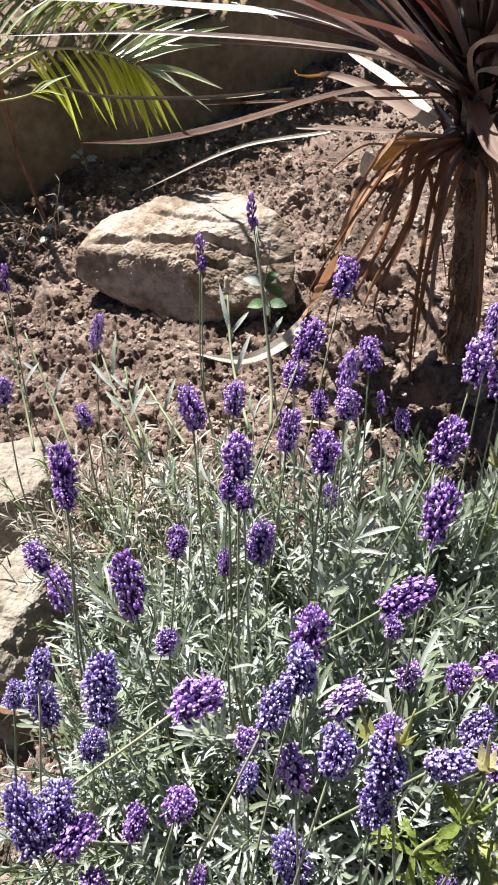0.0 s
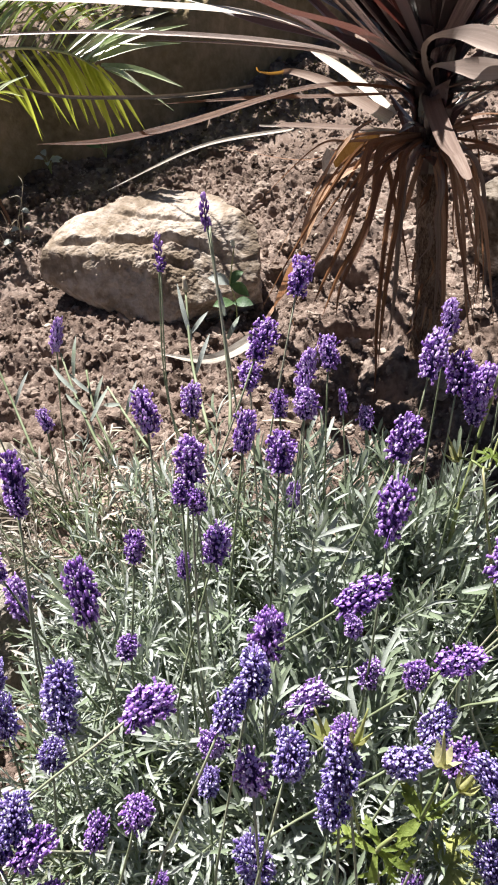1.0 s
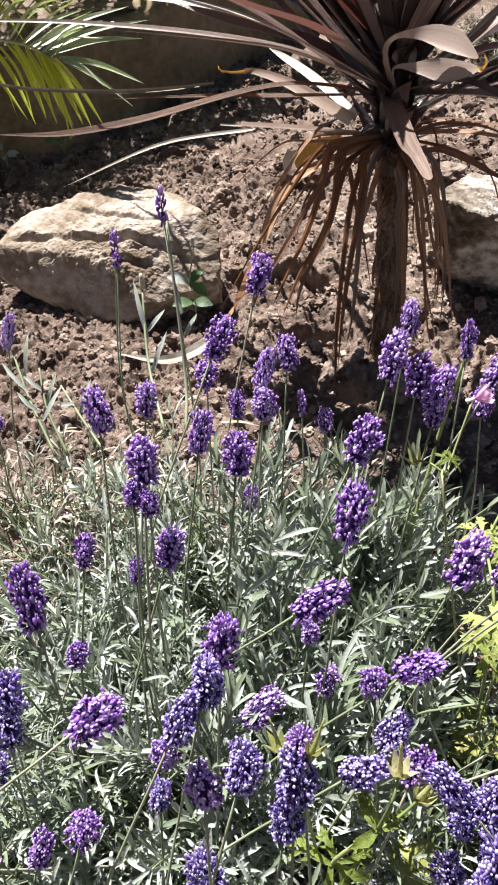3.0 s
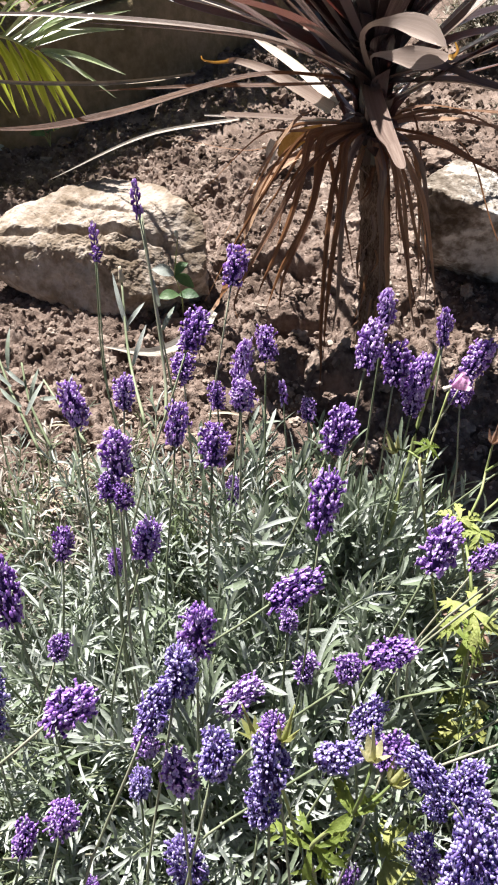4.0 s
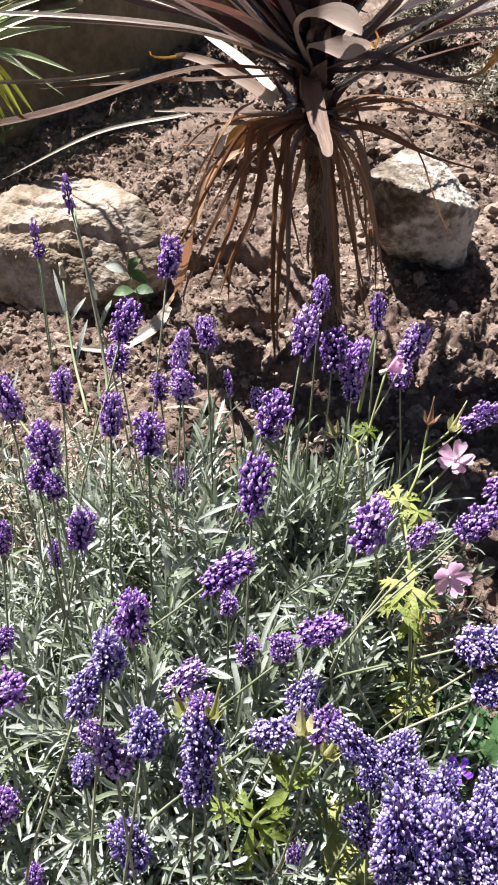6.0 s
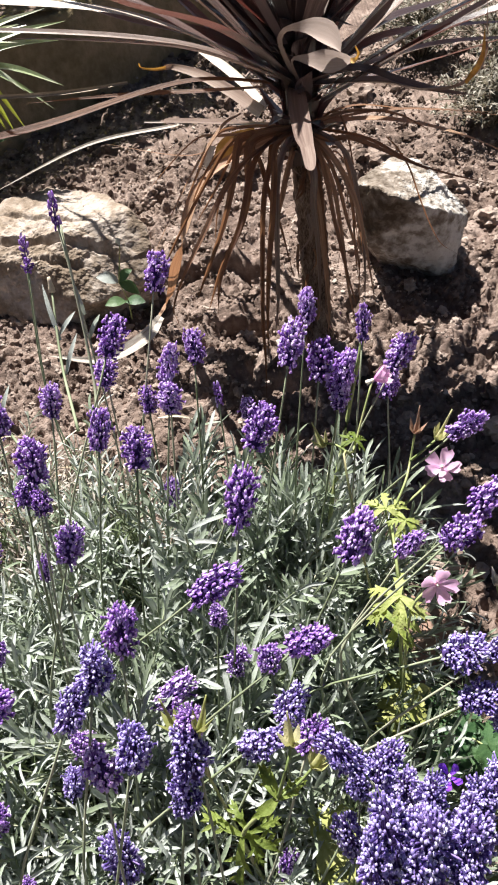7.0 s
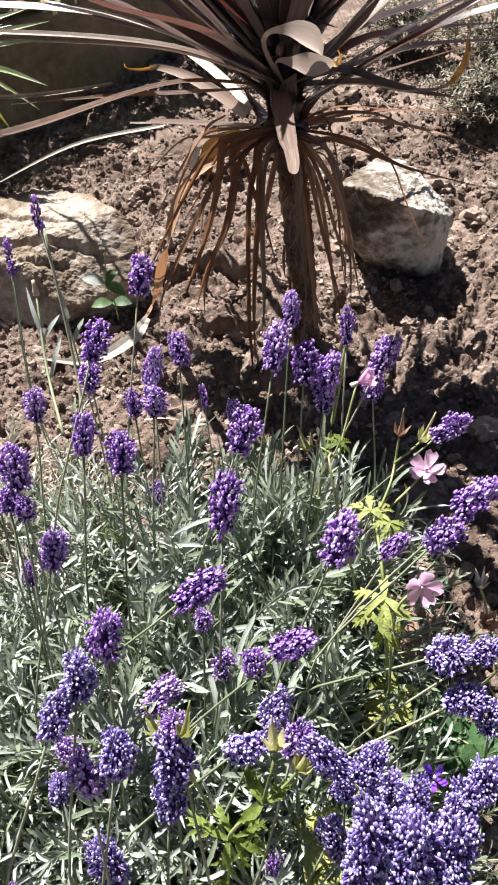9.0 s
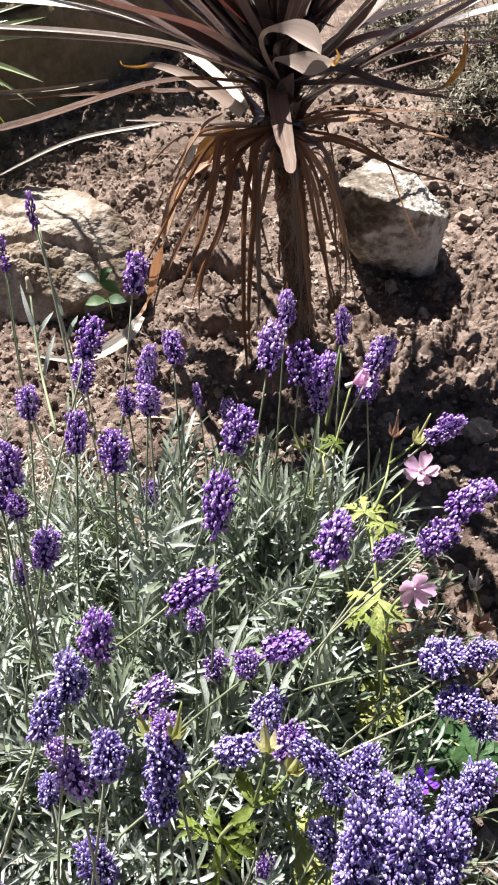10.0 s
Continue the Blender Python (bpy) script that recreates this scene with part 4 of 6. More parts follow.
def hero_leaves():
    heart = tuple(HEART + Vector((0, 0, 0.03)))
    low = tuple(HEART + Vector((0, 0, -0.02)))
    # to the left
    sword([heart, (0.163, 1.200, 0.410), (-0.001, 1.170, 0.387), (-0.084, 1.120, 0.394), (-0.156, 1.080, 0.413)], 0.0125, CORD_DEAD, twist=0.5, n=30, peak=0.55)
    # near-white colour stands in for the glare on this live leaf
    sword([heart, (0.136, 1.100, 0.510), (-0.005, 1.020, 0.561), (-0.132, 0.950, 0.594)], 0.036, BLEACHED_GLARE, n=26, fold=0.15)
    sword([heart, (0.162, 1.200, 0.453), (-0.061, 1.200, 0.486), (-0.287, 1.200, 0.496)], 0.009, CORD_BROWN, n=26, twist=0.8)
    sword([heart, (0.188, 1.120, 0.468), (0.113, 1.060, 0.504), (0.005, 1.000, 0.537)], 0.016, CORD, n=26)
    sword([heart, (0.199, 1.250, 0.437), (0.095, 1.300, 0.453), (-0.001, 1.330, 0.480)], 0.034, CORD, n=22)
    sword([heart, (0.208, 1.100, 0.494), (0.121, 1.000, 0.556), (0.071, 0.950, 0.603)], 0.028, CORD, n=22)
    sword([heart, (0.177, 1.300, 0.359), (0.074, 1.330, 0.352), (-0.071, 1.350, 0.345)], 0.009, CORD_DEAD, n=22, twist=0.8)
    # to the right
    sword([heart, (0.396, 1.220, 0.431), (0.486, 1.250, 0.429), (0.609, 1.280, 0.419)], 0.022, CORD, n=22)
    sword([heart, (0.399, 1.240, 0.441), (0.496, 1.300, 0.444), (0.606, 1.340, 0.460)], 0.020, CORD, n=22)
    sword([heart, (0.391, 1.150, 0.433), (0.452, 1.120, 0.456), (0.550, 1.100, 0.462)], 0.020, CORD, n=22)
    sword([heart, (0.383, 1.140, 0.413), (0.433, 1.100, 0.415), (0.470, 1.080, 0.429), (0.480, 1.070, 0.463), (0.475, 1.070, 0.511)], 0.028, CORD_BROWN, n=26, twist=0.6, blunt=0.8)
    sword([heart, (0.421, 1.300, 0.360), (0.525, 1.350, 0.360), (0.666, 1.400, 0.369)], 0.014, CORD, n=22, twist=0.7)
    # to the front: two bent over, one hanging
    ribbon([((0.290, 1.180, 0.410), (0.300, 1.180, 0.405)), ((0.268, 1.100, 0.476), (0.274, 1.100, 0.473)), ((0.268, 1.040, 0.510), (0.272, 1.040, 0.507)), ((0.281, 1.000, 0.528), (0.284, 0.990, 0.522)), ((0.293, 0.960, 0.543), (0.291, 0.920, 0.536)), ((0.300, 0.900, 0.556), (0.293, 0.850, 0.554)), ((0.295, 0.830, 0.566), (0.290, 0.800, 0.569)), ((0.289, 0.790, 0.573), (0.289, 0.790, 0.573))], CORD_GREY, "leaf", "bent leaf with a pale sunlit end")
    ribbon([((0.296, 1.180, 0.400), (0.304, 1.180, 0.396)), ((0.283, 1.120, 0.453), (0.285, 1.120, 0.451)), ((0.294, 1.040, 0.486), (0.292, 1.020, 0.482)), ((0.300, 0.970, 0.513), (0.299, 0.940, 0.503)), ((0.307, 0.900, 0.533), (0.303, 0.870, 0.532)), ((0.308, 0.860, 0.543), (0.305, 0.850, 0.543))], CORD_GREY)
    ribbon([((0.307, 0.860, 0.543), (0.306, 0.855, 0.541)), ((0.310, 0.855, 0.545), (0.310, 0.855, 0.541)), ((0.311, 0.855, 0.548), (0.313, 0.855, 0.547)), ((0.309, 0.855, 0.553), (0.310, 0.855, 0.553))], AMBER, "leaf_tip", "curled amber leaf tip")
    sword([heart, (0.342, 1.140, 0.429), (0.369, 1.130, 0.430), (0.403, 1.120, 0.419), (0.444, 1.100, 0.413), (0.480, 1.080, 0.414)], 0.022, CORD_BROWN, n=26, blunt=3)
    ribbon([((0.286, 1.190, 0.409), (0.302, 1.190, 0.408)), ((0.279, 1.140, 0.408), (0.301, 1.140, 0.409)), ((0.271, 0.970, 0.439), (0.289, 0.970, 0.443)), ((0.270, 0.890, 0.461), (0.282, 0.890, 0.463))], CORD_BROWN, "leaf", "drooping leaf with a torn pale tip")
    ribbon([((0.270, 0.892, 0.461), (0.282, 0.892, 0.463)), ((0.268, 0.850, 0.472), (0.279, 0.850, 0.472)), ((0.266, 0.810, 0.483), (0.274, 0.810, 0.483)), ((0.268, 0.800, 0.485), (0.271, 0.800, 0.485))], CORD_BROWN, "leaf_tip", "pale torn leaf tip")
    # broad leaves behind, one with an amber tip
    ribbon([((0.257, 1.220, 0.365), (0.248, 1.220, 0.351)), ((0.221, 1.420, 0.318), (0.212, 1.420, 0.303)), ((0.175, 1.560, 0.293), (0.164, 1.560, 0.281)), ((0.127, 1.660, 0.272), (0.121, 1.660, 0.262)), ((0.104, 1.675, 0.267), (0.104, 1.675, 0.258))], CORD_BROWN)
    ribbon([((0.107, 1.672, 0.266), (0.106, 1.672, 0.260)), ((0.084, 1.685, 0.260), (0.083, 1.685, 0.255)), ((0.062, 1.700, 0.258), (0.060, 1.700, 0.256)), ((0.058, 1.700, 0.265), (0.056, 1.700, 0.265))], AMBER, "leaf_tip", "dry amber leaf tip")
    # the sunlit sheen of this leaf is put into its white colour
    ribbon([((0.262, 1.220, 0.366), (0.255, 1.220, 0.358)), ((0.245, 1.380, 0.335), (0.237, 1.380, 0.325)), ((0.216, 1.520, 0.315), (0.206, 1.520, 0.305)), ((0.177, 1.660, 0.294), (0.170, 1.660, 0.286)), ((0.149, 1.710, 0.289), (0.149, 1.710, 0.288))], BLEACHED_GLARE, "leaf", "broad leaf coloured white for its sunlit face")
    # withered leaves that splay to the side
    def splay(wide, *ctrl):
        sword([low, *ctrl], wide, CORD_DEAD, "dead_leaf", "", 0.6, 0.5, 30, CAMWARD, 0.8, 0.3, 0.02)

    splay(0.006, (0.248, 1.160, 0.357), (0.212, 1.140, 0.360), (0.175, 1.120, 0.319), (0.124, 1.100, 0.244), (0.080, 1.100, 0.161))
    splay(0.0095, (0.232, 1.140, 0.365), (0.218, 1.120, 0.363), (0.208, 1.100, 0.327), (0.191, 1.090, 0.275), (0.161, 1.080, 0.208), (0.149, 1.080, 0.178))
    splay(0.004, (0.239, 1.180, 0.349), (0.201, 1.200, 0.341), (0.157, 1.240, 0.317), (0.066, 1.280, 0.216))
    splay(0.004, (0.240, 1.150, 0.358), (0.197, 1.140, 0.348), (0.164, 1.130, 0.307), (0.136, 1.130, 0.237))
    # withered leaves that hang straight down before and beside the trunk
    def strand(wide, *ctrl, mat=CORD_DEAD):
        sword(ctrl, wide * 0.8, mat, "dead_leaf", "", 0.7, 0.6, 30, CAMWARD, 0.7, 0.3, 0.02, 3)

    strand(0.012, low, (0.244, 1.120, 0.372), (0.229, 1.116, 0.356), (0.226, 1.112, 0.310), (0.212, 1.108, 0.262), (0.183, 1.104, 0.207), (0.161, 1.100, 0.143))
    strand(0.009, low, (0.263, 1.140, 0.357), (0.255, 1.125, 0.333), (0.245, 1.110, 0.301), (0.239, 1.095, 0.249), (0.233, 1.080, 0.137), (0.233, 1.065, 0.077), (0.231, 1.050, 0.022))
    strand(0.010, low, (0.264, 1.130, 0.354), (0.259, 1.120, 0.319), (0.253, 1.110, 0.266), (0.245, 1.100, 0.198), (0.240, 1.090, 0.134), (0.238, 1.080, 0.064))
    strand(0.008, low, (0.238, 1.130, 0.360), (0.244, 1.127, 0.333), (0.252, 1.125, 0.296), (0.265, 1.123, 0.248), (0.280, 1.120, 0.176))
    strand(0.009, low, (0.278, 1.150, 0.311), (0.269, 1.140, 0.283), (0.257, 1.130, 0.245), (0.245, 1.120, 0.190))
    strand(0.005, low, (0.237, 1.150, 0.363), (0.213, 1.147, 0.343), (0.185, 1.143, 0.297), (0.155, 1.140, 0.253))
    strand(0.0045, low, (0.233, 1.150, 0.355), (0.213, 1.143, 0.328), (0.190, 1.137, 0.288), (0.177, 1.130, 0.224))
    strand(0.005, low, (0.230, 1.150, 0.371), (0.192, 1.150, 0.363), (0.163, 1.150, 0.313), (0.146, 1.150, 0.280))
    strand(0.008, low, (0.314, 1.140, 0.341), (0.325, 1.130, 0.300), (0.334, 1.120, 0.252), (0.353, 1.110, 0.170), (0.368, 1.100, 0.121))
    strand(0.010, low, (0.323, 1.150, 0.339), (0.348, 1.138, 0.302), (0.362, 1.125, 0.269), (0.376, 1.113, 0.206), (0.394, 1.100, 0.113))
    strand(0.007, low, (0.321, 1.150, 0.335), (0.339, 1.143, 0.296), (0.352, 1.135, 0.246), (0.368, 1.127, 0.187), (0.370, 1.120, 0.136))
    strand(0.012, low, (0.309, 1.140, 0.313), (0.308, 1.137, 0.267), (0.314, 1.133, 0.204), (0.318, 1.130, 0.090), mat=CORD_BROWN)
    strand(0.008, low, (0.314, 1.150, 0.312), (0.322, 1.147, 0.242), (0.326, 1.143, 0.181), (0.327, 1.140, 0.087))
    strand(0.011, low, (0.303, 1.145, 0.325), (0.314, 1.140, 0.270), (0.322, 1.138, 0.200), (0.330, 1.136, 0.110), (0.330, 1.134, 0.060))
    strand(0.010, low, (0.273, 1.135, 0.345), (0.262, 1.122, 0.310), (0.258, 1.112, 0.230), (0.256, 1.105, 0.150), (0.250, 1.100, 0.090), mat=CORD_BROWN)
    strand(0.008, low, (0.318, 1.142, 0.330), (0.334, 1.134, 0.290), (0.345, 1.126, 0.220), (0.356, 1.118, 0.140), (0.372, 1.110, 0.070))
    strand(0.008, low, (0.328, 1.150, 0.350), (0.352, 1.142, 0.325), (0.366, 1.134, 0.270), (0.376, 1.126, 0.190), (0.380, 1.118, 0.100), mat=CORD_BROWN)
    strand(0.006, low, (0.325, 1.160, 0.330), (0.346, 1.155, 0.302), (0.360, 1.150, 0.260), (0.367, 1.145, 0.186), (0.374, 1.140, 0.137))
    strand(0.0035, (0.420, 1.245, 0.300), (0.436, 1.250, 0.282), (0.457, 1.252, 0.249), (0.472, 1.253, 0.212), (0.489, 1.255, 0.172), (0.506, 1.257, 0.138), (0.521, 1.258, 0.116), (0.547, 1.260, 0.097))
    strand(0.009, low, (0.325, 1.150, 0.347), (0.352, 1.150, 0.346), (0.384, 1.150, 0.333), (0.417, 1.150, 0.315), (0.469, 1.150, 0.290))
    strand(0.007, low, (0.325, 1.150, 0.372), (0.362, 1.167, 0.371), (0.420, 1.183, 0.355), (0.477, 1.200, 0.317))
    strand(0.007, (0.073, 1.360, 0.357), (0.008, 1.360, 0.352), (-0.058, 1.360, 0.351), (-0.123, 1.360, 0.354), (-0.195, 1.360, 0.360), (-0.242, 1.360, 0.371), (-0.279, 1.360, 0.385), mat=STRAW)
    # withered arches
    sword([low, (0.179, 1.400, 0.276), (0.098, 1.560, 0.216), (0.119, 1.611, 0.187)], 0.009, CORD_BROWN, "dead_leaf", n=24, fold=0.2, hint=CAMWARD, base=0.7, peak=0.5, blunt=6)
    sword([(0.061, 1.600, 0.201), (0.119, 1.611, 0.187), (-0.054, 1.640, 0.152), (-0.237, 1.580, 0.103)], 0.0066, BLEACHED_GLARE, "dead_leaf", "long bleached leaf arching over the boulder", n=30, fold=0.2, hint=CAMWARD, base=0.5, peak=0.6)
    sword([low, (0.211, 1.350, 0.269), (0.136, 1.450, 0.202), (-0.017, 1.600, 0.168)], 0.006, CORD_DEAD, "dead_leaf", n=22)
    sword([low, (0.378, 1.170, 0.334), (0.448, 1.150, 0.301), (0.559, 1.120, 0.276)], 0.011, CORD_DEAD, "dead_leaf", n=26)
    sword([low, (0.397, 1.200, 0.344), (0.501, 1.200, 0.317), (0.624, 1.200, 0.259)], 0.014, CORD_DEAD, "dead_leaf", n=26)
    sword([low, (0.400, 1.220, 0.346), (0.497, 1.250, 0.327), (0.627, 1.300, 0.284)], 0.008, CORD_DEAD, "dead_leaf", n=26)
    sword([low, (0.384, 1.300, 0.322), (0.487, 1.400, 0.268), (0.655, 1.500, 0.208)], 0.008, CORD_DEAD, "dead_leaf", n=26)
    ribbon([((0.244, 1.260, 0.322), (0.242, 1.250, 0.319)), ((0.214, 1.300, 0.300), (0.219, 1.280, 0.287)), ((0.193, 1.320, 0.278), (0.202, 1.300, 0.264)), ((0.184, 1.330, 0.253), (0.187, 1.320, 0.249))], AMBER, "dead_leaf", "amber dying leaf")
    ribbon([((0.175, 1.330, 0.275), (0.188, 1.320, 0.273)), ((0.168, 1.330, 0.259), (0.181, 1.320, 0.255)), ((0.168, 1.330, 0.241), (0.176, 1.320, 0.240))], BLEACHED_GLARE, "leaf_tip", "white torn leaf end")
    sword([(0.225, 1.120, 0.400), (0.198, 1.100, 0.391), (0.151, 1.080, 0.334), (0.099, 1.060, 0.252)], 0.006, CORD_DEAD, "dead_leaf", n=24)
    sword([low, (0.240, 1.100, 0.357), (0.214, 1.050, 0.301), (0.184, 1.030, 0.239), (0.177, 1.020, 0.196)], 0.0075, CORD_DEAD, "dead_leaf", twist=0.5, wave=0.03, n=24, fold=0.5)
    sword([low, (0.219, 1.080, 0.355), (0.166, 1.030, 0.295), (0.126, 1.020, 0.219), (0.126, 1.020, 0.185)], 0.0075, CORD_DEAD, "dead_leaf", twist=0.5, wave=0.03, n=24, fold=0.5)
    sword([low, (0.178, 1.140, 0.316), (0.129, 1.120, 0.218), (0.094, 1.236, 0.075), (0.062, 1.197, 0.050)], 0.019, CORD_DEAD, "dead_leaf", n=30, fold=0.3)
    sword([(0.080, 1.213, 0.060), (0.052, 1.181, 0.046), (-0.009, 1.141, 0.044), (-0.094, 1.159, 0.045)], 0.020, BLEACHED_GLARE, "dead_leaf", "bleached leaf trailing on the soil", n=24, fold=0.2, hint=CAMWARD)
    sword([(0.467, 1.078, 0.429), (0.477, 1.068, 0.456), (0.476, 1.068, 0.488)], 0.006, AMBER, "leaf_tip", "dry amber leaf tip", n=12, hint=CAMWARD)


hero_leaves()


# ---- palm ----
PALM_LEAF = surface("palm_leaf", [(0.25, (0.18, 0.22, 0.03)), (0.5, (0.30, 0.34, 0.06)), (0.8, (0.46, 0.46, 0.13))], 20, 0.3, 0.1, 300, 0.4, 0.5, (0.80, 0.86, 0.12, 0.54), shift=0.5)
# upper leaflets: the pale ramp end puts glancing light into the colour
PALM_TOP_GLARE = surface("palm_upper_leaf_glare", [(0.25, (0.11, 0.16, 0.045)), (0.5, (0.27, 0.33, 0.17)), (0.8, (0.55, 0.57, 0.43))], 20, 0.3, 0.05, 200, 0.38, 0.8, (0.40, 0.50, 0.10, 0.18), shift=0.5, coat=0.5)
PALM_STALK = surface("palm_stalk", [(0.3, (0.25, 0.26, 0.09)), (0.6, (0.42, 0.42, 0.20)), (0.8, (0.5, 0.48, 0.28))], 20, 0.3, 0.1, 300, 0.5, 0.4)
PALM_OLD = surface("palm_old_stalk", [(0.3, (0.10, 0.05, 0.032)), (0.6, (0.22, 0.115, 0.075)), (0.8, (0.34, 0.22, 0.16))], 20, 0.4, 0.2, 300, 0.7, 0.3)
PALM_FOOT = Vector((-0.95, 1.55, 0))
palm = thing("palm", PALM_FOOT, "young date palm with feathery yellow-green fronds beside the low wall", "palm")


def leaflet_mesh(seed, mat):
    r = random.Random(seed)
    sh = Sheaf()
    blade(sh, curve_points([(0, 0, 0), (0.5, 0, 0.02 + r.uniform(-0.03, 0.05)), (1, 0, r.uniform(-0.16, 0.0))], 8), 0.062, Vector((0, 0, 1)), 0.55, 0.5, 0.35, r.uniform(-0.4, 0.4))
    return sh.mesh("leaflet", [mat])


LEAFLETS = [leaflet_mesh(40 + i, PALM_LEAF) for i in range(5)]
TOP_LEAFLETS = [leaflet_mesh(50 + i, PALM_TOP_GLARE) for i in range(5)]


fronds = []


def frond(ctrl, first, last, long, seed, up_side, down_side, thick=0.0045, down_from=0.0, fat=1.25):
    """A feather: a stalk with leaflets in two ranks, set at up_side and down_side."""
    r = random.Random(seed)
    n = 60
    pts = [p - PALM_FOOT for p in curve_points(ctrl, n)]
    sh = Sheaf()
    tube(sh, pts, thick, 0.0012, 6)
    stalk = part("frond", sh.mesh("frond", [PALM_STALK]), palm)
    fronds.append(stalk)
    count = int((last - first) * 42)
    for k in range(count):
        t = first + (last - first) * k / (count - 1)
        p = pts[int(t * n)]
        d = (pts[min(int(t * n) + 1, n)] - pts[max(int(t * n) - 1, 0)]).normalized()
        for rank, way in ((0, up_side), (1, down_side)):
            w = Vector(way) + d * ((0.75 + 0.6 * t) if rank == 0 else (0.30 + 0.5 * t)) + Vector((r.uniform(-0.12, 0.12), r.uniform(-0.12, 0.12), r.uniform(-0.1, 0.1)))
            w.normalize()
            if rank and t < down_from:
                continue
            l = long * (1 - 0.45 * t) * r.uniform(0.85, 1.12)
            ob = part("leaflet", (LEAFLETS if rank else TOP_LEAFLETS)[r.randrange(5)], stalk)
            ob.matrix_local = Matrix.Translation(p) @ w.to_track_quat("X", "Z").to_matrix().to_4x4() @ pose(0, 0, 0, r.uniform(-40, 40)) @ Matrix.Diagonal((l, l * fat, l, 1))


frond([PALM_FOOT + Vector((0.02, 0, 0.12)), (-0.623, 1.620, 0.314), (-0.463, 1.640, 0.334), (-0.356, 1.640, 0.344), (-0.258, 1.610, 0.340), (-0.202, 1.580, 0.321), (-0.175, 1.560, 0.301)], 0.30, 0.80, 0.185, 1, (0.30, 0.35, 1.0), (0.05, -0.30, -1.1), 0.0045, 0.38, fat=0.95)
frond([PALM_FOOT + Vector((0.02, 0.02, 0.12)), (-0.688, 1.700, 0.369), (-0.548, 1.750, 0.384), (-0.426, 1.800, 0.405), (-0.298, 1.820, 0.415)], 0.40, 0.99, 0.24, 2, (0.5, 0.6, 0.4), (0.15, -0.25, -0.9), 0.0045, 0.8)
frond([PALM_FOOT + Vector((0.02, -0.02, 0.12)), (-0.611, 1.500, 0.320), (-0.470, 1.470, 0.320), (-0.383, 1.450, 0.331), (-0.320, 1.430, 0.349)], 0.90, 0.99, 0.10, 3, (0.3, 0.5, 0.3), (0.2, -0.3, -0.2), 0.003)

frond([PALM_FOOT + Vector((0.02, 0.02, 0.12)), (-0.673, 1.750, 0.322), (-0.508, 1.780, 0.335), (-0.344, 1.800, 0.342), (-0.194, 1.820, 0.339)], 0.36, 0.99, 0.20, 8, (0.35, 0.4, 0.9), (0.15, -0.25, -0.9), 0.004, 1.0)


def end_leaflet(root, tip, wide, mat_leaf):
    sh = Sheaf()
    a, c = Vector(root) - PALM_FOOT, Vector(tip) - PALM_FOOT
    blade(sh, curve_points([a, a.lerp(c, 0.5) + Vector((0, 0, 0.008)), c], 12), wide, Vector((0.2, -0.6, 0.75)), 0.45, 0.5, 0.3, 0.2, 0, 0.0, 2.2, True)
    part("leaflet", sh.mesh("leaflet", [mat_leaf]), fronds[0])


end_leaflet((-0.268, 1.630, 0.334), (-0.172, 1.720, 0.359), 0.010, PALM_TOP_GLARE)
end_leaflet((-0.252, 1.620, 0.332), (-0.092, 1.720, 0.361), 0.012, PALM_TOP_GLARE)
end_leaflet((-0.240, 1.610, 0.332), (-0.137, 1.700, 0.346), 0.011, PALM_TOP_GLARE)
end_leaflet((-0.227, 1.600, 0.331), (-0.054, 1.680, 0.350), 0.012, PALM_TOP_GLARE)
end_leaflet((-0.218, 1.600, 0.327), (-0.067, 1.660, 0.327), 0.013, PALM_TOP_GLARE)
end_leaflet((-0.195, 1.580, 0.327), (-0.058, 1.560, 0.289), 0.012, PALM_TOP_GLARE)
end_leaflet((-0.190, 1.580, 0.323), (-0.118, 1.540, 0.293), 0.009, PALM_TOP_GLARE)
end_leaflet((-0.189, 1.580, 0.321), (-0.079, 1.550, 0.256), 0.007, PALM_TOP_GLARE)
end_leaflet((-0.275, 1.620, 0.336), (-0.233, 1.560, 0.236), 0.010, PALM_LEAF)
end_leaflet((-0.254, 1.610, 0.334), (-0.217, 1.560, 0.228), 0.011, PALM_LEAF)
end_leaflet((-0.234, 1.600, 0.331), (-0.189, 1.550, 0.221), 0.013, PALM_LEAF)
end_leaflet((-0.225, 1.600, 0.328), (-0.181, 1.560, 0.248), 0.010, PALM_LEAF)
end_leaflet((-0.213, 1.590, 0.327), (-0.155, 1.550, 0.222), 0.012, PALM_LEAF)
end_leaflet((-0.202, 1.580, 0.327), (-0.132, 1.540, 0.230), 0.009, PALM_LEAF)
# two broad fronds out of view, added to shade soil before the wall
frond([PALM_FOOT + Vector((0.01, 0.02, 0.14)), (-0.72, 2.00, 0.54), (-0.45, 2.25, 0.67), (-0.20, 2.42, 0.68), (0.0, 2.50, 0.60), (0.10, 2.55, 0.52)], 0.3, 0.99, 0.24, 9, (0.5, -0.8, 0.0), (-0.4, 0.9, 0.0), fat=2.4)
frond([PALM_FOOT + Vector((0.01, 0.03, 0.14)), (-0.74, 2.05, 0.54), (-0.45, 2.32, 0.66), (-0.18, 2.50, 0.68), (0.05, 2.60, 0.62), (0.16, 2.66, 0.54)], 0.3, 0.99, 0.24, 10, (0.5, -0.8, 0.0), (-0.4, 0.9, 0.0), fat=2.4)

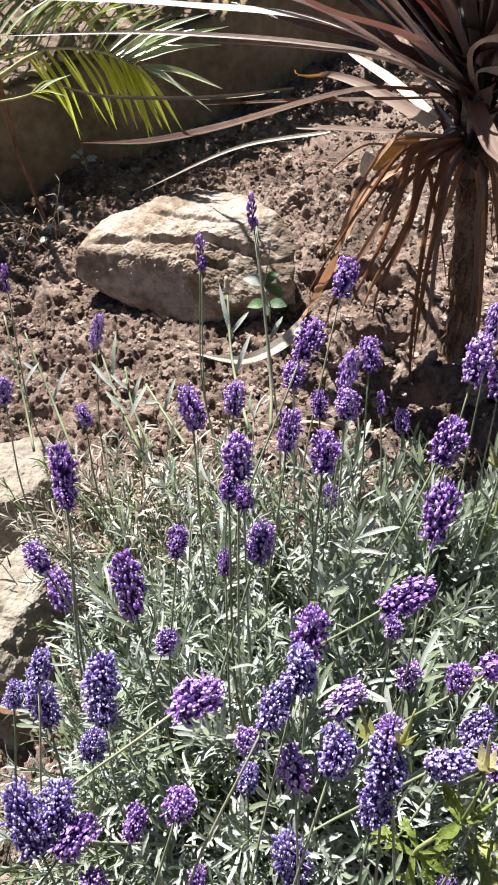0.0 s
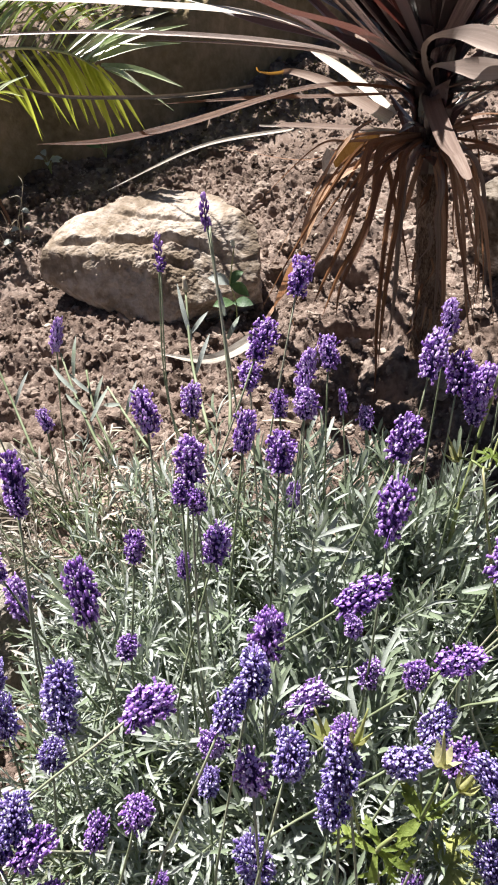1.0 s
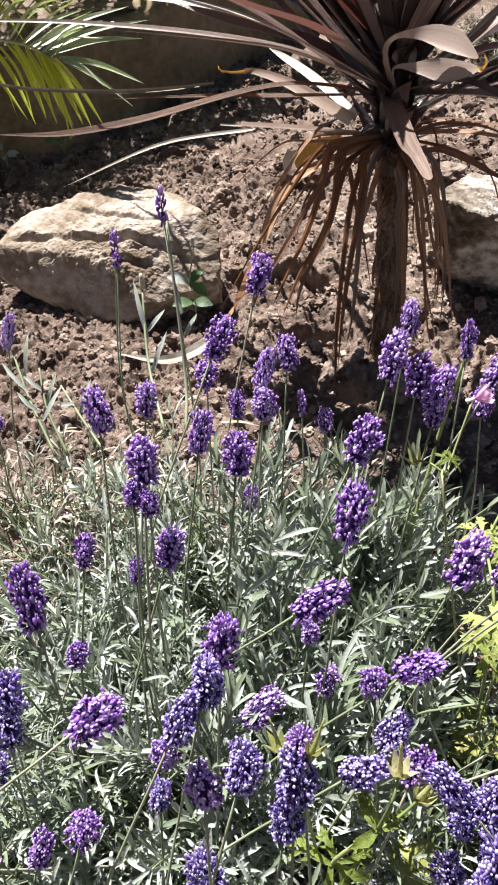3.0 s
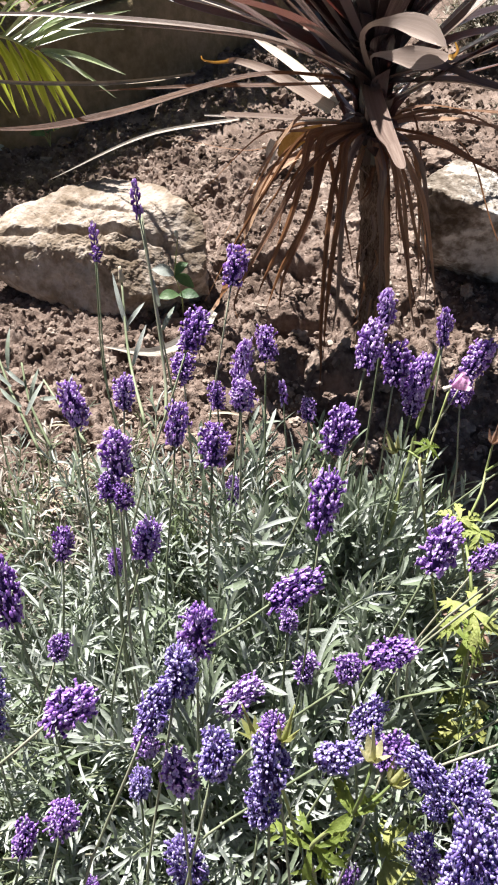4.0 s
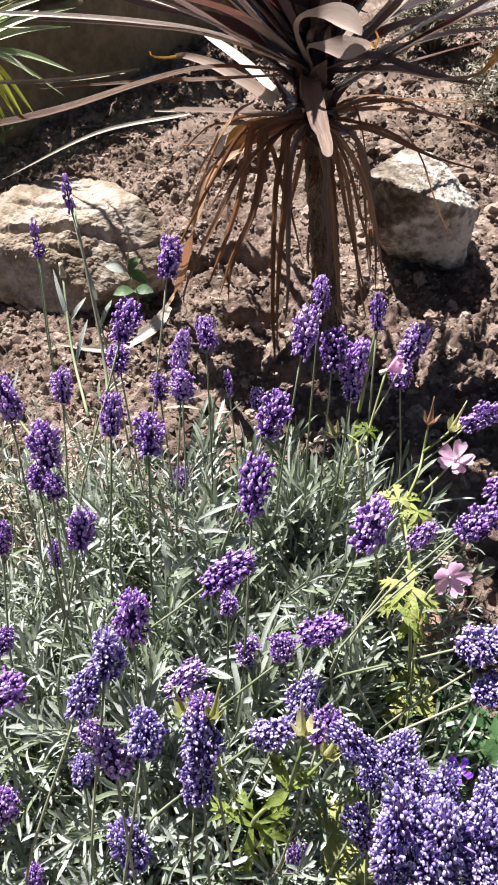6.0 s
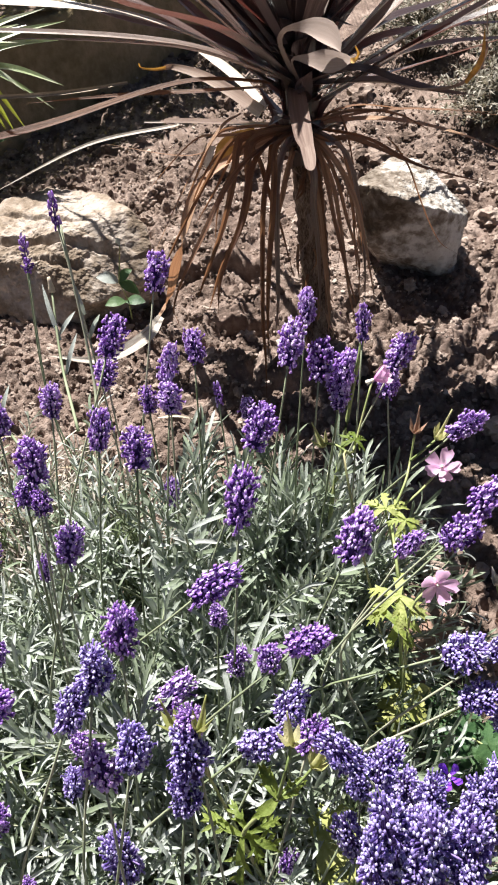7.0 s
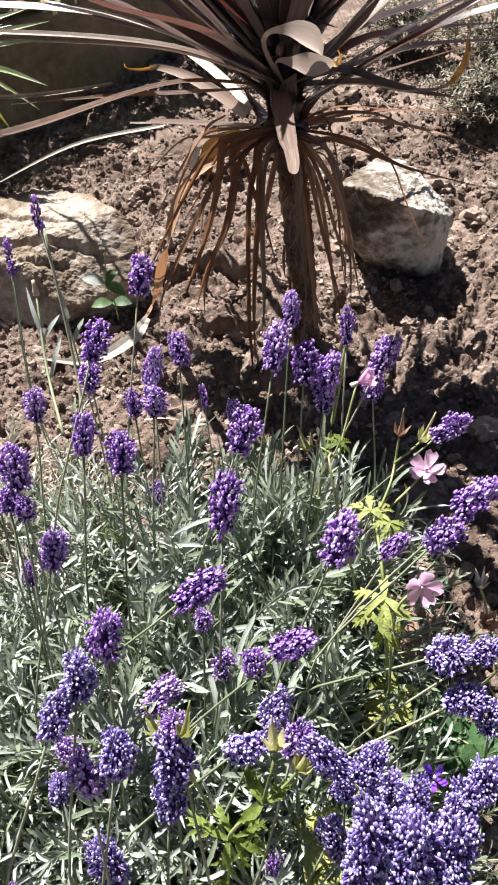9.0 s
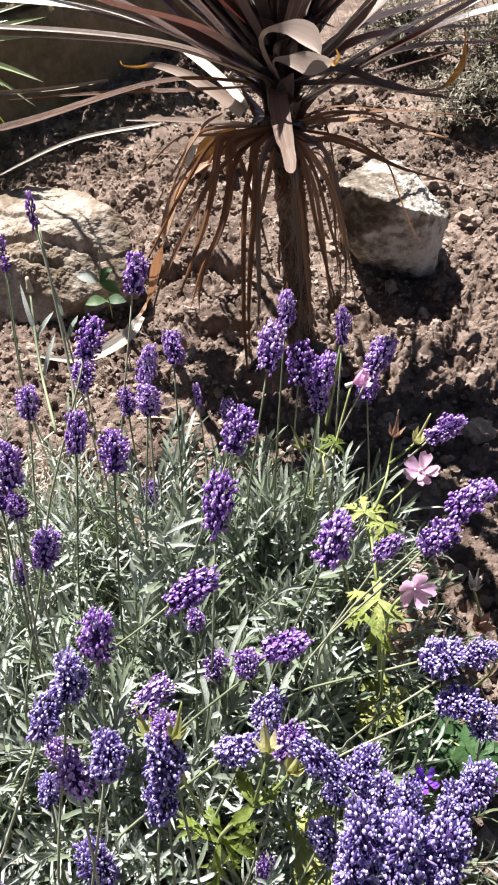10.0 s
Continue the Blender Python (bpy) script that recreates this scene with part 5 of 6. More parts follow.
# unseen upper fronds, placed to shade the raised bed and the soil before it
frond([PALM_FOOT + Vector((0, 0.02, 0.14)), (-0.80, 1.95, 0.55), (-0.55, 2.35, 0.72), (-0.25, 2.70, 0.70), (-0.05, 2.95, 0.58)], 0.25, 0.99, 0.26, 4, (0.8, -0.4, 0.1), (-0.8, 0.4, 0.1))
frond([PALM_FOOT + Vector((0.02, 0, 0.14)), (-0.78, 1.75, 0.50), (-0.60, 1.98, 0.64), (-0.42, 2.15, 0.66), (-0.30, 2.25, 0.60)], 0.25, 0.99, 0.24, 5, (0.7, -0.6, 0.0), (-0.6, 0.7, 0.0))
frond([PALM_FOOT + Vector((0.01, 0.01, 0.14)), (-0.82, 1.85, 0.52), (-0.62, 2.10, 0.67), (-0.40, 2.27, 0.67), (-0.16, 2.36, 0.56)], 0.2, 0.99, 0.22, 7, (0.5, -0.8, 0.0), (-0.4, 0.9, 0.0))
frond([PALM_FOOT + Vector((0, 0.01, 0.14)), (-0.85, 2.05, 0.50), (-0.75, 2.50, 0.62), (-0.60, 2.90, 0.60), (-0.5, 3.2, 0.5)], 0.25, 0.99, 0.26, 6, (0.9, -0.2, 0.1), (-0.9, 0.2, 0.1))


def old_stalk():
    sh = Sheaf()
    tube(sh, [p - PALM_FOOT for p in curve_points([(-0.478, 1.640, 0.319), (-0.490, 1.660, 0.209), (-0.490, 1.660, 0.119), (-0.479, 1.667, 0.000)], 16)], 0.006, 0.003, 7, 0, 0.2)
    part("old_stalk", sh.mesh("old_stalk", [PALM_OLD]), palm, "dry reddish-brown frond stalk")
    sh = Sheaf()
    vs = curve_points([(0, 0, -0.03), (0.01, 0, 0.07), (0.02, 0, 0.15)], 10)
    tube(sh, vs, 0.05, 0.03, 12, 0, 0.5)
    part("trunk", sh.mesh("palm_trunk", [BARK]), palm)

    sh = Sheaf()
    tube(sh, [p - PALM_FOOT for p in curve_points([PALM_FOOT + Vector((0.05, 0, 0.12)), (-0.527, 1.600, 0.292), (-0.460, 1.610, 0.313), (-0.415, 1.620, 0.333), (-0.377, 1.635, 0.345)], 20)], 0.006, 0.0035, 7)
    part("leaf_stalk", sh.mesh("leaf_stalk", [PALM_STALK]), palm, "thick yellow-green leaf stalk")


old_stalk()

# ---- cranesbill ----
EARTHSTONE = surface("earth_stone", [(0.3, (0.16, 0.10, 0.075)), (0.6, (0.27, 0.18, 0.14)), (0.8, (0.36, 0.27, 0.22))], 30, 0.3, 0.4, 300, 0.85, 0.2)
GREEN = surface("fresh_leaf", [(0.25, (0.11, 0.155, 0.03)), (0.5, (0.22, 0.275, 0.07)), (0.8, (0.37, 0.40, 0.15))], 45, 0.5, 0.4, 260, 0.55, 0.35, (0.48, 0.55, 0.08, 0.32), shift=0.6)
DEEP_GREEN = surface("deep_leaf", [(0.25, (0.03, 0.075, 0.03)), (0.5, (0.06, 0.12, 0.045)), (0.8, (0.12, 0.19, 0.075))], 30, 0.3, 0.25, 260, 0.5, 0.4, (0.18, 0.34, 0.08, 0.15), shift=0.4)
YELLOWED = surface("yellowed_leaf", [(0.25, (0.17, 0.20, 0.05)), (0.5, (0.29, 0.31, 0.095)), (0.8, (0.48, 0.46, 0.21))], 30, 0.5, 0.2, 260, 0.6, 0.3, (0.45, 0.46, 0.1, 0.2))
SAP = surface("green_stalk", [(0.3, (0.16, 0.21, 0.07)), (0.6, (0.28, 0.32, 0.13)), (0.8, (0.36, 0.30, 0.18))], 25, 0.3, 0.0, 300, 0.55, 0.35, shift=0.4)
PINK = surface("pink_petal", [(0.25, (0.82, 0.42, 0.74)), (0.5, (0.90, 0.58, 0.84)), (0.8, (0.95, 0.78, 0.92))], 120, 0.3, 0.1, 500, 0.55, 0.3, (1.0, 0.62, 0.90, 0.5))
FLOWER_EYE = surface("flower_eye", [(0.3, (0.70, 0.66, 0.50)), (0.7, (0.86, 0.80, 0.72))], 200, 0.2, 0.0, 300, 0.6, 0.2)
VIOLET = surface("violet_petal", [(0.25, (0.13, 0.03, 0.50)), (0.5, (0.22, 0.06, 0.68)), (0.8, (0.34, 0.14, 0.80))], 120, 0.3, 0.1, 500, 0.5, 0.3, (0.3, 0.08, 0.9, 0.3))
HUSK = surface("dry_husk", [(0.3, (0.22, 0.13, 0.09)), (0.6, (0.37, 0.25, 0.19)), (0.8, (0.54, 0.45, 0.35))], 60, 0.3, 0.2, 400, 0.7, 0.2, (0.5, 0.3, 0.2, 0.2))
SEPAL = surface("pale_sepal", [(0.25, (0.26, 0.28, 0.10)), (0.5, (0.43, 0.43, 0.20)), (0.8, (0.62, 0.58, 0.38))], 60, 0.4, 0.2, 300, 0.6, 0.3, (0.55, 0.55, 0.2, 0.3), shift=0.5)
cranesbill = thing("cranesbill", (0.33, 0.56, 0), "pink cranesbill with pale green lobed leaves growing among the lavender", "geranium")
CR = Vector(cranesbill.location)


def stalk(owner, ctrl, r0=0.0012, r1=0.0009, mat=SAP, name="stem"):
    sh = Sheaf()
    o = Vector(owner.location)
    tube(sh, [p - o for p in curve_points(ctrl, 14)], r0, r1, 5)
    return part(name, sh.mesh(name, [mat]), owner)


def petal_mesh(name, mat, long, wide, curl, notch):
    sh = Sheaf()
    n, m = 6, 4
    vs, fs = [], []
    for i in range(n + 1):
        t = i / n
        w = wide * (0.22 + 0.78 * math.sin(min(t * 1.25, 1) * math.pi / 2)) * (1 if t < 0.8 else 1 - 0.55 * ((t - 0.8) / 0.2) ** 2)
        for k in range(m + 1):
            s = k / m * 2 - 1
            vs.append((long * t * (1 - notch * (1 - abs(s)) * (t > 0.9)), w * s / 2, curl * long * t * t + 0.12 * wide * s * s))
    for i in range(n):
        for k in range(m):
            a = i * (m + 1) + k
            fs.append((a, a + m + 1, a + m + 2, a + 1))
    sh.add(vs, fs)
    return sh.mesh(name, [mat])


PINK_PETAL = petal_mesh("petal", PINK, 0.0175, 0.0118, 0.10, 0.16)
BELL_PETAL = petal_mesh("petal", VIOLET, 0.016, 0.0052, 0.35, 0.0)


def flower(owner, at, facing, petal, count, size=1.0, cup=15):
    c = Vector(at)
    sh = Sheaf()
    bmv = curve_points([(0, 0, -0.006), (0, 0, 0), (0, 0, 0.005)], 4)
    tube(sh, bmv, 0.0026, 0.0012, 6)
    core = part("flower", sh.mesh("flower_core", [FLOWER_EYE]), owner)
    core.matrix_local = Matrix.Translation(c - Vector(owner.location)) @ Vector(facing).normalized().to_track_quat("Z", "Y").to_matrix().to_4x4() @ Matrix.Diagonal((size, size, size, 1))
    for k in range(count):
        p = part("petal", petal, core)
        p.matrix_local = pose(0, 0, 0.001, 0, 0, 360 * k / count + (k * 37 % 11) - 5) @ pose(0.001, 0, 0, (k * 53 % 17) - 8, -cup, 0)
    return core


def lobed_leaf(owner, at, facing, size, mat, turn=0.0, lobes=7, slim=0.32, droop=0.2, name="leaf"):
    """A leaf of lobes that spread like fingers, each cut at its edge."""
    sh = Sheaf()
    r = random.Random(int(at[0] * 9973 + at[2] * 7919))

    def segment(x0, y0, a, l, wide, lift):
        vs, fs, n = [], [], 6
        curl = r.uniform(-0.25, 0.25)
        for i in range(n + 1):
            t = i / n
            w = wide * (0.35 + 0.65 * t / 0.45 if t < 0.45 else max(0.03, 1 - (t - 0.45) / 0.55)) * 0.5
            for s in (-1, 0, 1):
                x = x0 + l * t * math.cos(a + curl * t) - w * s * math.sin(a)
                y = y0 + l * t * math.sin(a + curl * t) + w * s * math.cos(a)
                q = math.hypot(x, y) / size
                vs.append((x, y, lift * size - droop * size * q * q + (0.35 * w if s else 0) + 0.05 * size * math.sin(5 * q + 3 * a)))
        for i in range(n):
            q = i * 3
            fs += [(q, q + 1, q + 4, q + 3), (q + 1, q + 2, q + 5, q + 4)]
        sh.add(vs, fs)

    for k in range(lobes):
        a = (k - (lobes - 1) / 2) * (5.0 / lobes) + r.uniform(-0.12, 0.12)
        l = size * (1 - 0.10 * abs(k - (lobes - 1) / 2)) * r.uniform(0.88, 1.08)
        lift = 0.004 * k + r.uniform(-0.03, 0.03)
        segment(0, 0, a, l, size * slim * 0.85, lift)
        for t, side, long in ((0.38, 0.75, 0.40), (0.58, 0.62, 0.34), (0.74, 0.5, 0.22)):
            for s in (-1, 1):
                segment(l * t * math.cos(a), l * t * math.sin(a), a + s * (side + r.uniform(-0.15, 0.15)), l * long * r.uniform(0.75, 1.15), size * slim * 0.42, lift + 0.004 * (s + 2))
    ob = part(name, sh.mesh(name, [mat]), owner)
    ob.matrix_local = Matrix.Translation(Vector(at) - Vector(owner.location)) @ Vector(facing).normalized().to_track_quat("Z", "Y").to_matrix().to_4x4() @ pose(0, 0, 0, 0, 0, turn)
    return ob


def beak(owner, at, way, mat, size=1.0):
    """A seed head: a cup of pointed sepals round a long beak."""
    sh = Sheaf()
    r = random.Random(int(at[0] * 7919))
    tube(sh, curve_points([(0, 0, 0), (0, 0, 0.012), (0.001, 0, 0.030)], 6), 0.0022, 0.0005, 6)
    for k in range(5):
        a = k * 1.2566
        o = Vector((math.cos(a), math.sin(a), 0))
        blade(sh, curve_points([o * 0.001, o * 0.004 + Vector((0, 0, 0.005)), o * (0.006 + 0.005 * r.random()) + Vector((0, 0, 0.013))], 5), 0.0055, o, 0.3, 0.6, 0.4)
    ob = part("seed_head", sh.mesh("seed_head", [mat]), owner)
    ob.matrix_local = Matrix.Translation(Vector(at) - Vector(owner.location)) @ Vector(way).normalized().to_track_quat("Z", "Y").to_matrix().to_4x4() @ Matrix.Diagonal((size, size, size, 1))
    return ob


def build_cranesbill():
    base = CR + Vector((0, 0, 0.02))
    fork = Vector((0.312, 0.620, 0.278))
    up = Vector((0.334, 0.660, 0.298))
    p1, p2, p3 = Vector((0.361, 0.660, 0.286)), Vector((0.332, 0.55, 0.286)), Vector((0.310, 0.715, 0.340))
    stalk(cranesbill, [base, Vector((0.309, 0.560, 0.256)), fork], 0.0016, 0.0012)
    stalk(cranesbill, [fork, Vector((0.339, 0.640, 0.282)), p1])
    stalk(cranesbill, [fork, Vector((0.326, 0.640, 0.294)), up, Vector((0.338, 0.670, 0.321))])
    stalk(cranesbill, [up, Vector((0.345, 0.660, 0.311)), Vector((0.355, 0.665, 0.316))])
    stalk(cranesbill, [base, Vector((0.313, 0.540, 0.256)), p2])
    stalk(cranesbill, [base, Vector((0.280, 0.640, 0.301)), Vector((0.291, 0.680, 0.296)), p3])
    stalk(cranesbill, [Vector((0.289, 0.670, 0.297)), Vector((0.277, 0.680, 0.302)), Vector((0.268, 0.690, 0.296))])
    flower(cranesbill, p1, (-0.1, -0.40, 0.90), PINK_PETAL, 5, 0.95, 22)
    flower(cranesbill, p2, (0.05, -0.85, 0.5), PINK_PETAL, 5, 0.88, 20)
    flower(cranesbill, p3, (0.75, -0.1, 0.45), PINK_PETAL, 5, 0.9, 55)
    beak(cranesbill, (0.338, 0.670, 0.320), (0.1, 0.1, 1), HUSK, 0.9)
    beak(cranesbill, (0.355, 0.665, 0.316), (0.35, 0.1, 1), SEPAL, 1.0)
    beak(cranesbill, (0.267, 0.690, 0.292), (-0.35, 0.1, 1), SEPAL, 1.0)
    lobed_leaf(cranesbill, (0.307, 0.620, 0.289), (0.0, -0.12, 0.95), 0.022, GREEN, 80, 5, 0.30, 0.45)
    lobed_leaf(cranesbill, (0.321, 0.610, 0.286), (0.1, -0.12, 0.95), 0.018, GREEN, 200, 5, 0.30, 0.45)
    lobed_leaf(cranesbill, (0.291, 0.680, 0.307), (0.3, -0.12, 0.95), 0.016, GREEN, 20, 5, 0.30, 0.45)
    lobed_leaf(cranesbill, (0.306, 0.550, 0.273), (-0.2, -0.12, 0.95), 0.030, GREEN, 260, 5, 0.30, 0.45)
    lobed_leaf(cranesbill, (0.306, 0.550, 0.232), (0.3, -0.12, 0.95), 0.028, GREEN, 300, 5, 0.30, 0.45)
    lobed_leaf(cranesbill, (0.331, 0.562, 0.100), (0.1, -0.4, 0.9), 0.034, YELLOWED, 200, droop=0.4)
    lobed_leaf(cranesbill, (0.320, 0.534, 0.100), (-0.1, -0.3, 0.9), 0.033, YELLOWED, 120, droop=0.4)
    lobed_leaf(cranesbill, (0.378, 0.520, 0.060), (0.0, -0.3, 0.95), 0.045, DEEP_GREEN, 150, 7, 0.75)
    lobed_leaf(cranesbill, (0.365, 0.552, 0.050), (0.1, -0.3, 0.95), 0.036, DEEP_GREEN, 30, 7, 0.75)
    lobed_leaf(cranesbill, (0.399, 0.508, 0.070), (0.1, -0.3, 0.95), 0.04, DEEP_GREEN, 300, 7, 0.75)
    for k, q in enumerate([(0.331, 0.562, 0.100), (0.320, 0.534, 0.100), (0.378, 0.520, 0.060), (0.365, 0.552, 0.050), (0.399, 0.508, 0.070), (0.307, 0.620, 0.289)]):
        stalk(cranesbill, [base, (base + Vector(q)) / 2 + Vector((0.01, 0, 0.01)), q])


build_cranesbill()
dry_stem = Vector((0.381, 0.500, 0.241))
stalk(cranesbill, [CR + Vector((0.02, 0, 0)), dry_stem, (0.371, 0.515, 0.281)])
stalk(cranesbill, [dry_stem, (0.373, 0.525, 0.286), (0.366, 0.530, 0.310)])
beak(cranesbill, (0.371, 0.515, 0.285), (-0.2, -0.4, 0.9), HUSK, 1.1)
beak(cranesbill, (0.366, 0.530, 0.310), (0, 0, 1), STRAW, 0.8)
stone("stone", (0.359, 0.658, 0.030), 30, boulder_mesh("stone_small", [
    ((0, 0, 1), 0.03), ((0, -1, 0.3), 0.035), ((1, 0.2, 0.4), 0.03), ((-1, 0, 0.3), 0.03), ((0, 1, 0.4), 0.04), ((0.6, 0.7, 0.5), 0.035), ((0, 0, -1), 0.04)],
    EARTHSTONE, 4, 0.04, 0.006, 23), "reddish-brown stone lying under the cranesbill")

near = thing("cranesbill", (0.19, 0.42, 0), "cranesbill with pale yellow-green leaves and beaked seed heads among lavender flowers", "geranium")


def build_near():
    root = Vector((0.19, 0.42, 0.03))
    tip1, tip2, star = Vector((0.152, 0.425, 0.359)), Vector((0.167, 0.415, 0.378)), Vector((0.181, 0.400, 0.257))
    knot = Vector((0.205, 0.405, 0.301))
    stalk(near, [root, (0.184, 0.400, 0.201), star, knot], 0.0016, 0.0013)
    stalk(near, [root, (0.165, 0.420, 0.301), tip1])
    stalk(near, [(0.165, 0.420, 0.301), tip2])
    beak(near, tip1, (-0.2, 0.35, 0.9), SEPAL, 0.8)
    beak(near, tip2, (0.3, 0.35, 0.9), SEPAL, 0.8)
    lobed_leaf(near, star, (0, -0.55, 0.85), 0.033, GREEN, 250, 3, 0.24, 0.3)
    lobed_leaf(near, star + Vector((0.004, 0, 0.002)), (0, -0.5, 0.85), 0.024, GREEN, 20, 3, 0.24, 0.3)
    lobed_leaf(near, knot, (0.1, -0.5, 0.85), 0.022, GREEN, 110, 3, 0.45)
    stalk(near, [knot, (0.211, 0.410, 0.330), (0.215, 0.420, 0.339)])
    stalk(near, [knot, (0.217, 0.410, 0.306), (0.227, 0.415, 0.317)])
    beak(near, (0.215, 0.420, 0.339), (0, 0.2, 1), SEPAL, 1.0)
    beak(near, (0.227, 0.415, 0.317), (0.4, 0.2, 1), SEPAL, 1.1)
    lobed_leaf(near, (0.238, 0.416, 0.178), (0, -0.2, 0.95), 0.031, YELLOWED, 10, 7, 0.75)
    lobed_leaf(near, (0.247, 0.397, 0.166), (0, -0.2, 0.95), 0.029, YELLOWED, 100, 7, 0.75)
    for q in ((0.238, 0.416, 0.178), (0.247, 0.397, 0.166)):
        stalk(near, [root, (root + Vector(q)) / 2, q])


build_near()

# ---- bellflower ----
bellflower = thing("bellflower", (0.33, 0.46, 0), "small violet star-shaped bellflower low among the leaves", "bellflower")
stalk(bellflower, [(0.33, 0.46, 0.0), (0.335, 0.455, 0.1), (0.326, 0.445, 0.2)])
flower(bellflower, (0.326, 0.443, 0.204), (-0.2, -0.3, 0.9), BELL_PETAL, 5, 1.0, 40)

# ---- seedling by the boulder ----
seedling = thing("seedling", (0.020, 1.296, 0.000), "small seedling with oval green leaves beside the boulder", "seedling")


def oval_leaf(owner, at, way, size, mat):
    sh = Sheaf()
    w = Vector(way).normalized()
    p = Vector(at) - Vector(owner.location)
    blade(sh, curve_points([p, p + w * size * 0.5 + Vector((0, 0, 0.002)), p + w * size - Vector((0, 0, 0.003))], 10), size * 0.55, Vector((0, -0.5, 1)), 0.2, 0.15, 0.5)
    part("leaf", sh.mesh("leaf", [mat]), owner)


def build_seedling():
    o = Vector(seedling.location)
    top = Vector((0.023, 1.235, 0.114))
    stalk(seedling, [o, (o + top) / 2 + Vector((0.004, 0, 0)), top])
    stalk(seedling, [top, (0.035, 1.240, 0.174)])
    # pale leaves are coloured as lit, the deep green ones as shaded
    oval_leaf(seedling, top, (-0.9, 0.1, 0.35), 0.036, LAV_LEAF)
    oval_leaf(seedling, top, (0.6, -0.2, -0.3), 0.034, DEEP_GREEN)
    oval_leaf(seedling, top, (0.7, 0.2, 0.6), 0.030, DEEP_GREEN)
    oval_leaf(seedling, (o + top) / 2, (-0.8, -0.2, 0.1), 0.034, DEEP_GREEN)
    oval_leaf(seedling, (o + top) / 2, (0.8, -0.2, 0.1), 0.034, DEEP_GREEN)
    oval_leaf(seedling, (0.035, 1.240, 0.174), (-0.3, 0, 0.9), 0.014, LAV_LEAF)


build_seedling()

# ---- dry shrub behind ----
TWIG = surface("dry_twig", [(0.3, (0.12, 0.09, 0.065)), (0.6, (0.26, 0.21, 0.16)), (0.8, (0.40, 0.35, 0.28))], 40, 0.3, 0.0, 300, 0.8, 0.2, island=0.5)
SHRUB_LEAF = surface("shrub_leaf", [(0.25, (0.045, 0.04, 0.027)), (0.5, (0.125, 0.11, 0.08)), (0.8, (0.36, 0.33, 0.28))], 40, 0.3, 0.0, 300, 0.7, 0.3, (0.28, 0.26, 0.15, 0.15), island=0.8)


def shrub(x, y, wide, high, seed):
    ob = thing("shrub", (x, y, soil_at(x, y)), "dry twiggy grey shrub behind the cordyline", "shrub", "dry shrubs")
    r = random.Random(seed)
    tw, lf = Sheaf(), Sheaf()
    for i in range(130):
        a, q = r.uniform(0, 6.28), r.random() ** 0.6
        top = Vector((math.cos(a) * q * wide, math.sin(a) * q * wide * 0.8, high * (1 - 0.5 * q * q) * r.uniform(0.5, 1.1)))
        pts = curve_points([(top.x * 0.1, top.y * 0.1, -0.01), top * 0.5 + Vector((r.uniform(-0.03, 0.03), r.uniform(-0.03, 0.03), 0.03)), top], 8)
        tube(tw, pts, 0.0016, 0.0006, 4)
        for k in range(22):
            p = pts[r.randint(2, 8)]
            d = Vector((r.uniform(-1, 1), r.uniform(-1, 1), r.uniform(-0.4, 1))).normalized()
            l = r.uniform(0.008, 0.024)
            blade(lf, [p, p + d * l * 0.5, p + d * l + Vector((0, 0, -0.002))], r.uniform(0.003, 0.006), Vector((0, 0, 1)), 0.3, 0.3, 0.5)
    tagged(part("twig_tangle", tw.mesh("twig_tangle", [TWIG]), ob), kind="stuff")
    tagged(part("foliage", lf.mesh("foliage", [SHRUB_LEAF]), ob), kind="stuff")


shrub(0.80, 1.90, 0.17, 0.13, 3)
shrub(0.93, 2.20, 0.22, 0.20, 4)
shrub(0.72, 2.30, 0.16, 0.15, 5)
shrub(1.08, 1.90, 0.20, 0.18, 6)

# ---- pebbles ----
PEBBLES = [boulder_mesh("pebble", [((1, 0.1 * i, 0.1), 0.9), ((-1, 0.2, 0.1), 1.0), ((0.1, 1, 0), 0.8), ((0, -1, 0.2), 0.85), ((0.1, 0.1, 1), 0.5), ((0, 0, -1), 0.5), ((0.6, -0.6, 0.5), 0.8)], PEBBLE, 2, 0.5, 0.05, 30 + i) for i in range(5)]


def pebbles():
    r = random.Random(9)
    for i in range(90):
        x, y = r.uniform(-0.55, 0.95), 0.72 + 1.6 * r.random()
        s = min(0.014, max(0.0035, math.exp(r.gauss(math.log(0.0055), 0.4))))
        ob = tagged(new("pebble", PEBBLES[i % 5]), "small pale angular pebble lying on the soil", "pebble", "pebbles on the soil")
        ob.matrix_world = pose(x, y, soil_at(x, y) + s * 0.3, r.uniform(-20, 20), r.uniform(-20, 20), r.uniform(0, 360)) @ Matrix.Diagonal((s, s * r.uniform(0.7, 1), s, 1))

    for i in range(90):
        x = r.uniform(-0.95, 0.0)
        y = 2.0 + 1.1 * (x + 0.45) + r.uniform(0.12, 0.75) if x > -0.45 else r.uniform(1.95, 2.6)
        s = min(0.022, max(0.005, math.exp(r.gauss(math.log(0.009), 0.45))))
        ob = tagged(new("pebble", PEBBLES[i % 5]), "small pale angular stone on the raised bed", "pebble", "pebbles on the raised bed")
        ob.matrix_world = pose(x, y, 0.222 + s * 0.2, r.uniform(-20, 20), r.uniform(-20, 20), r.uniform(0, 360)) @ Matrix.Diagonal((s, s * r.uniform(0.7, 1), s, 1))


pebbles()


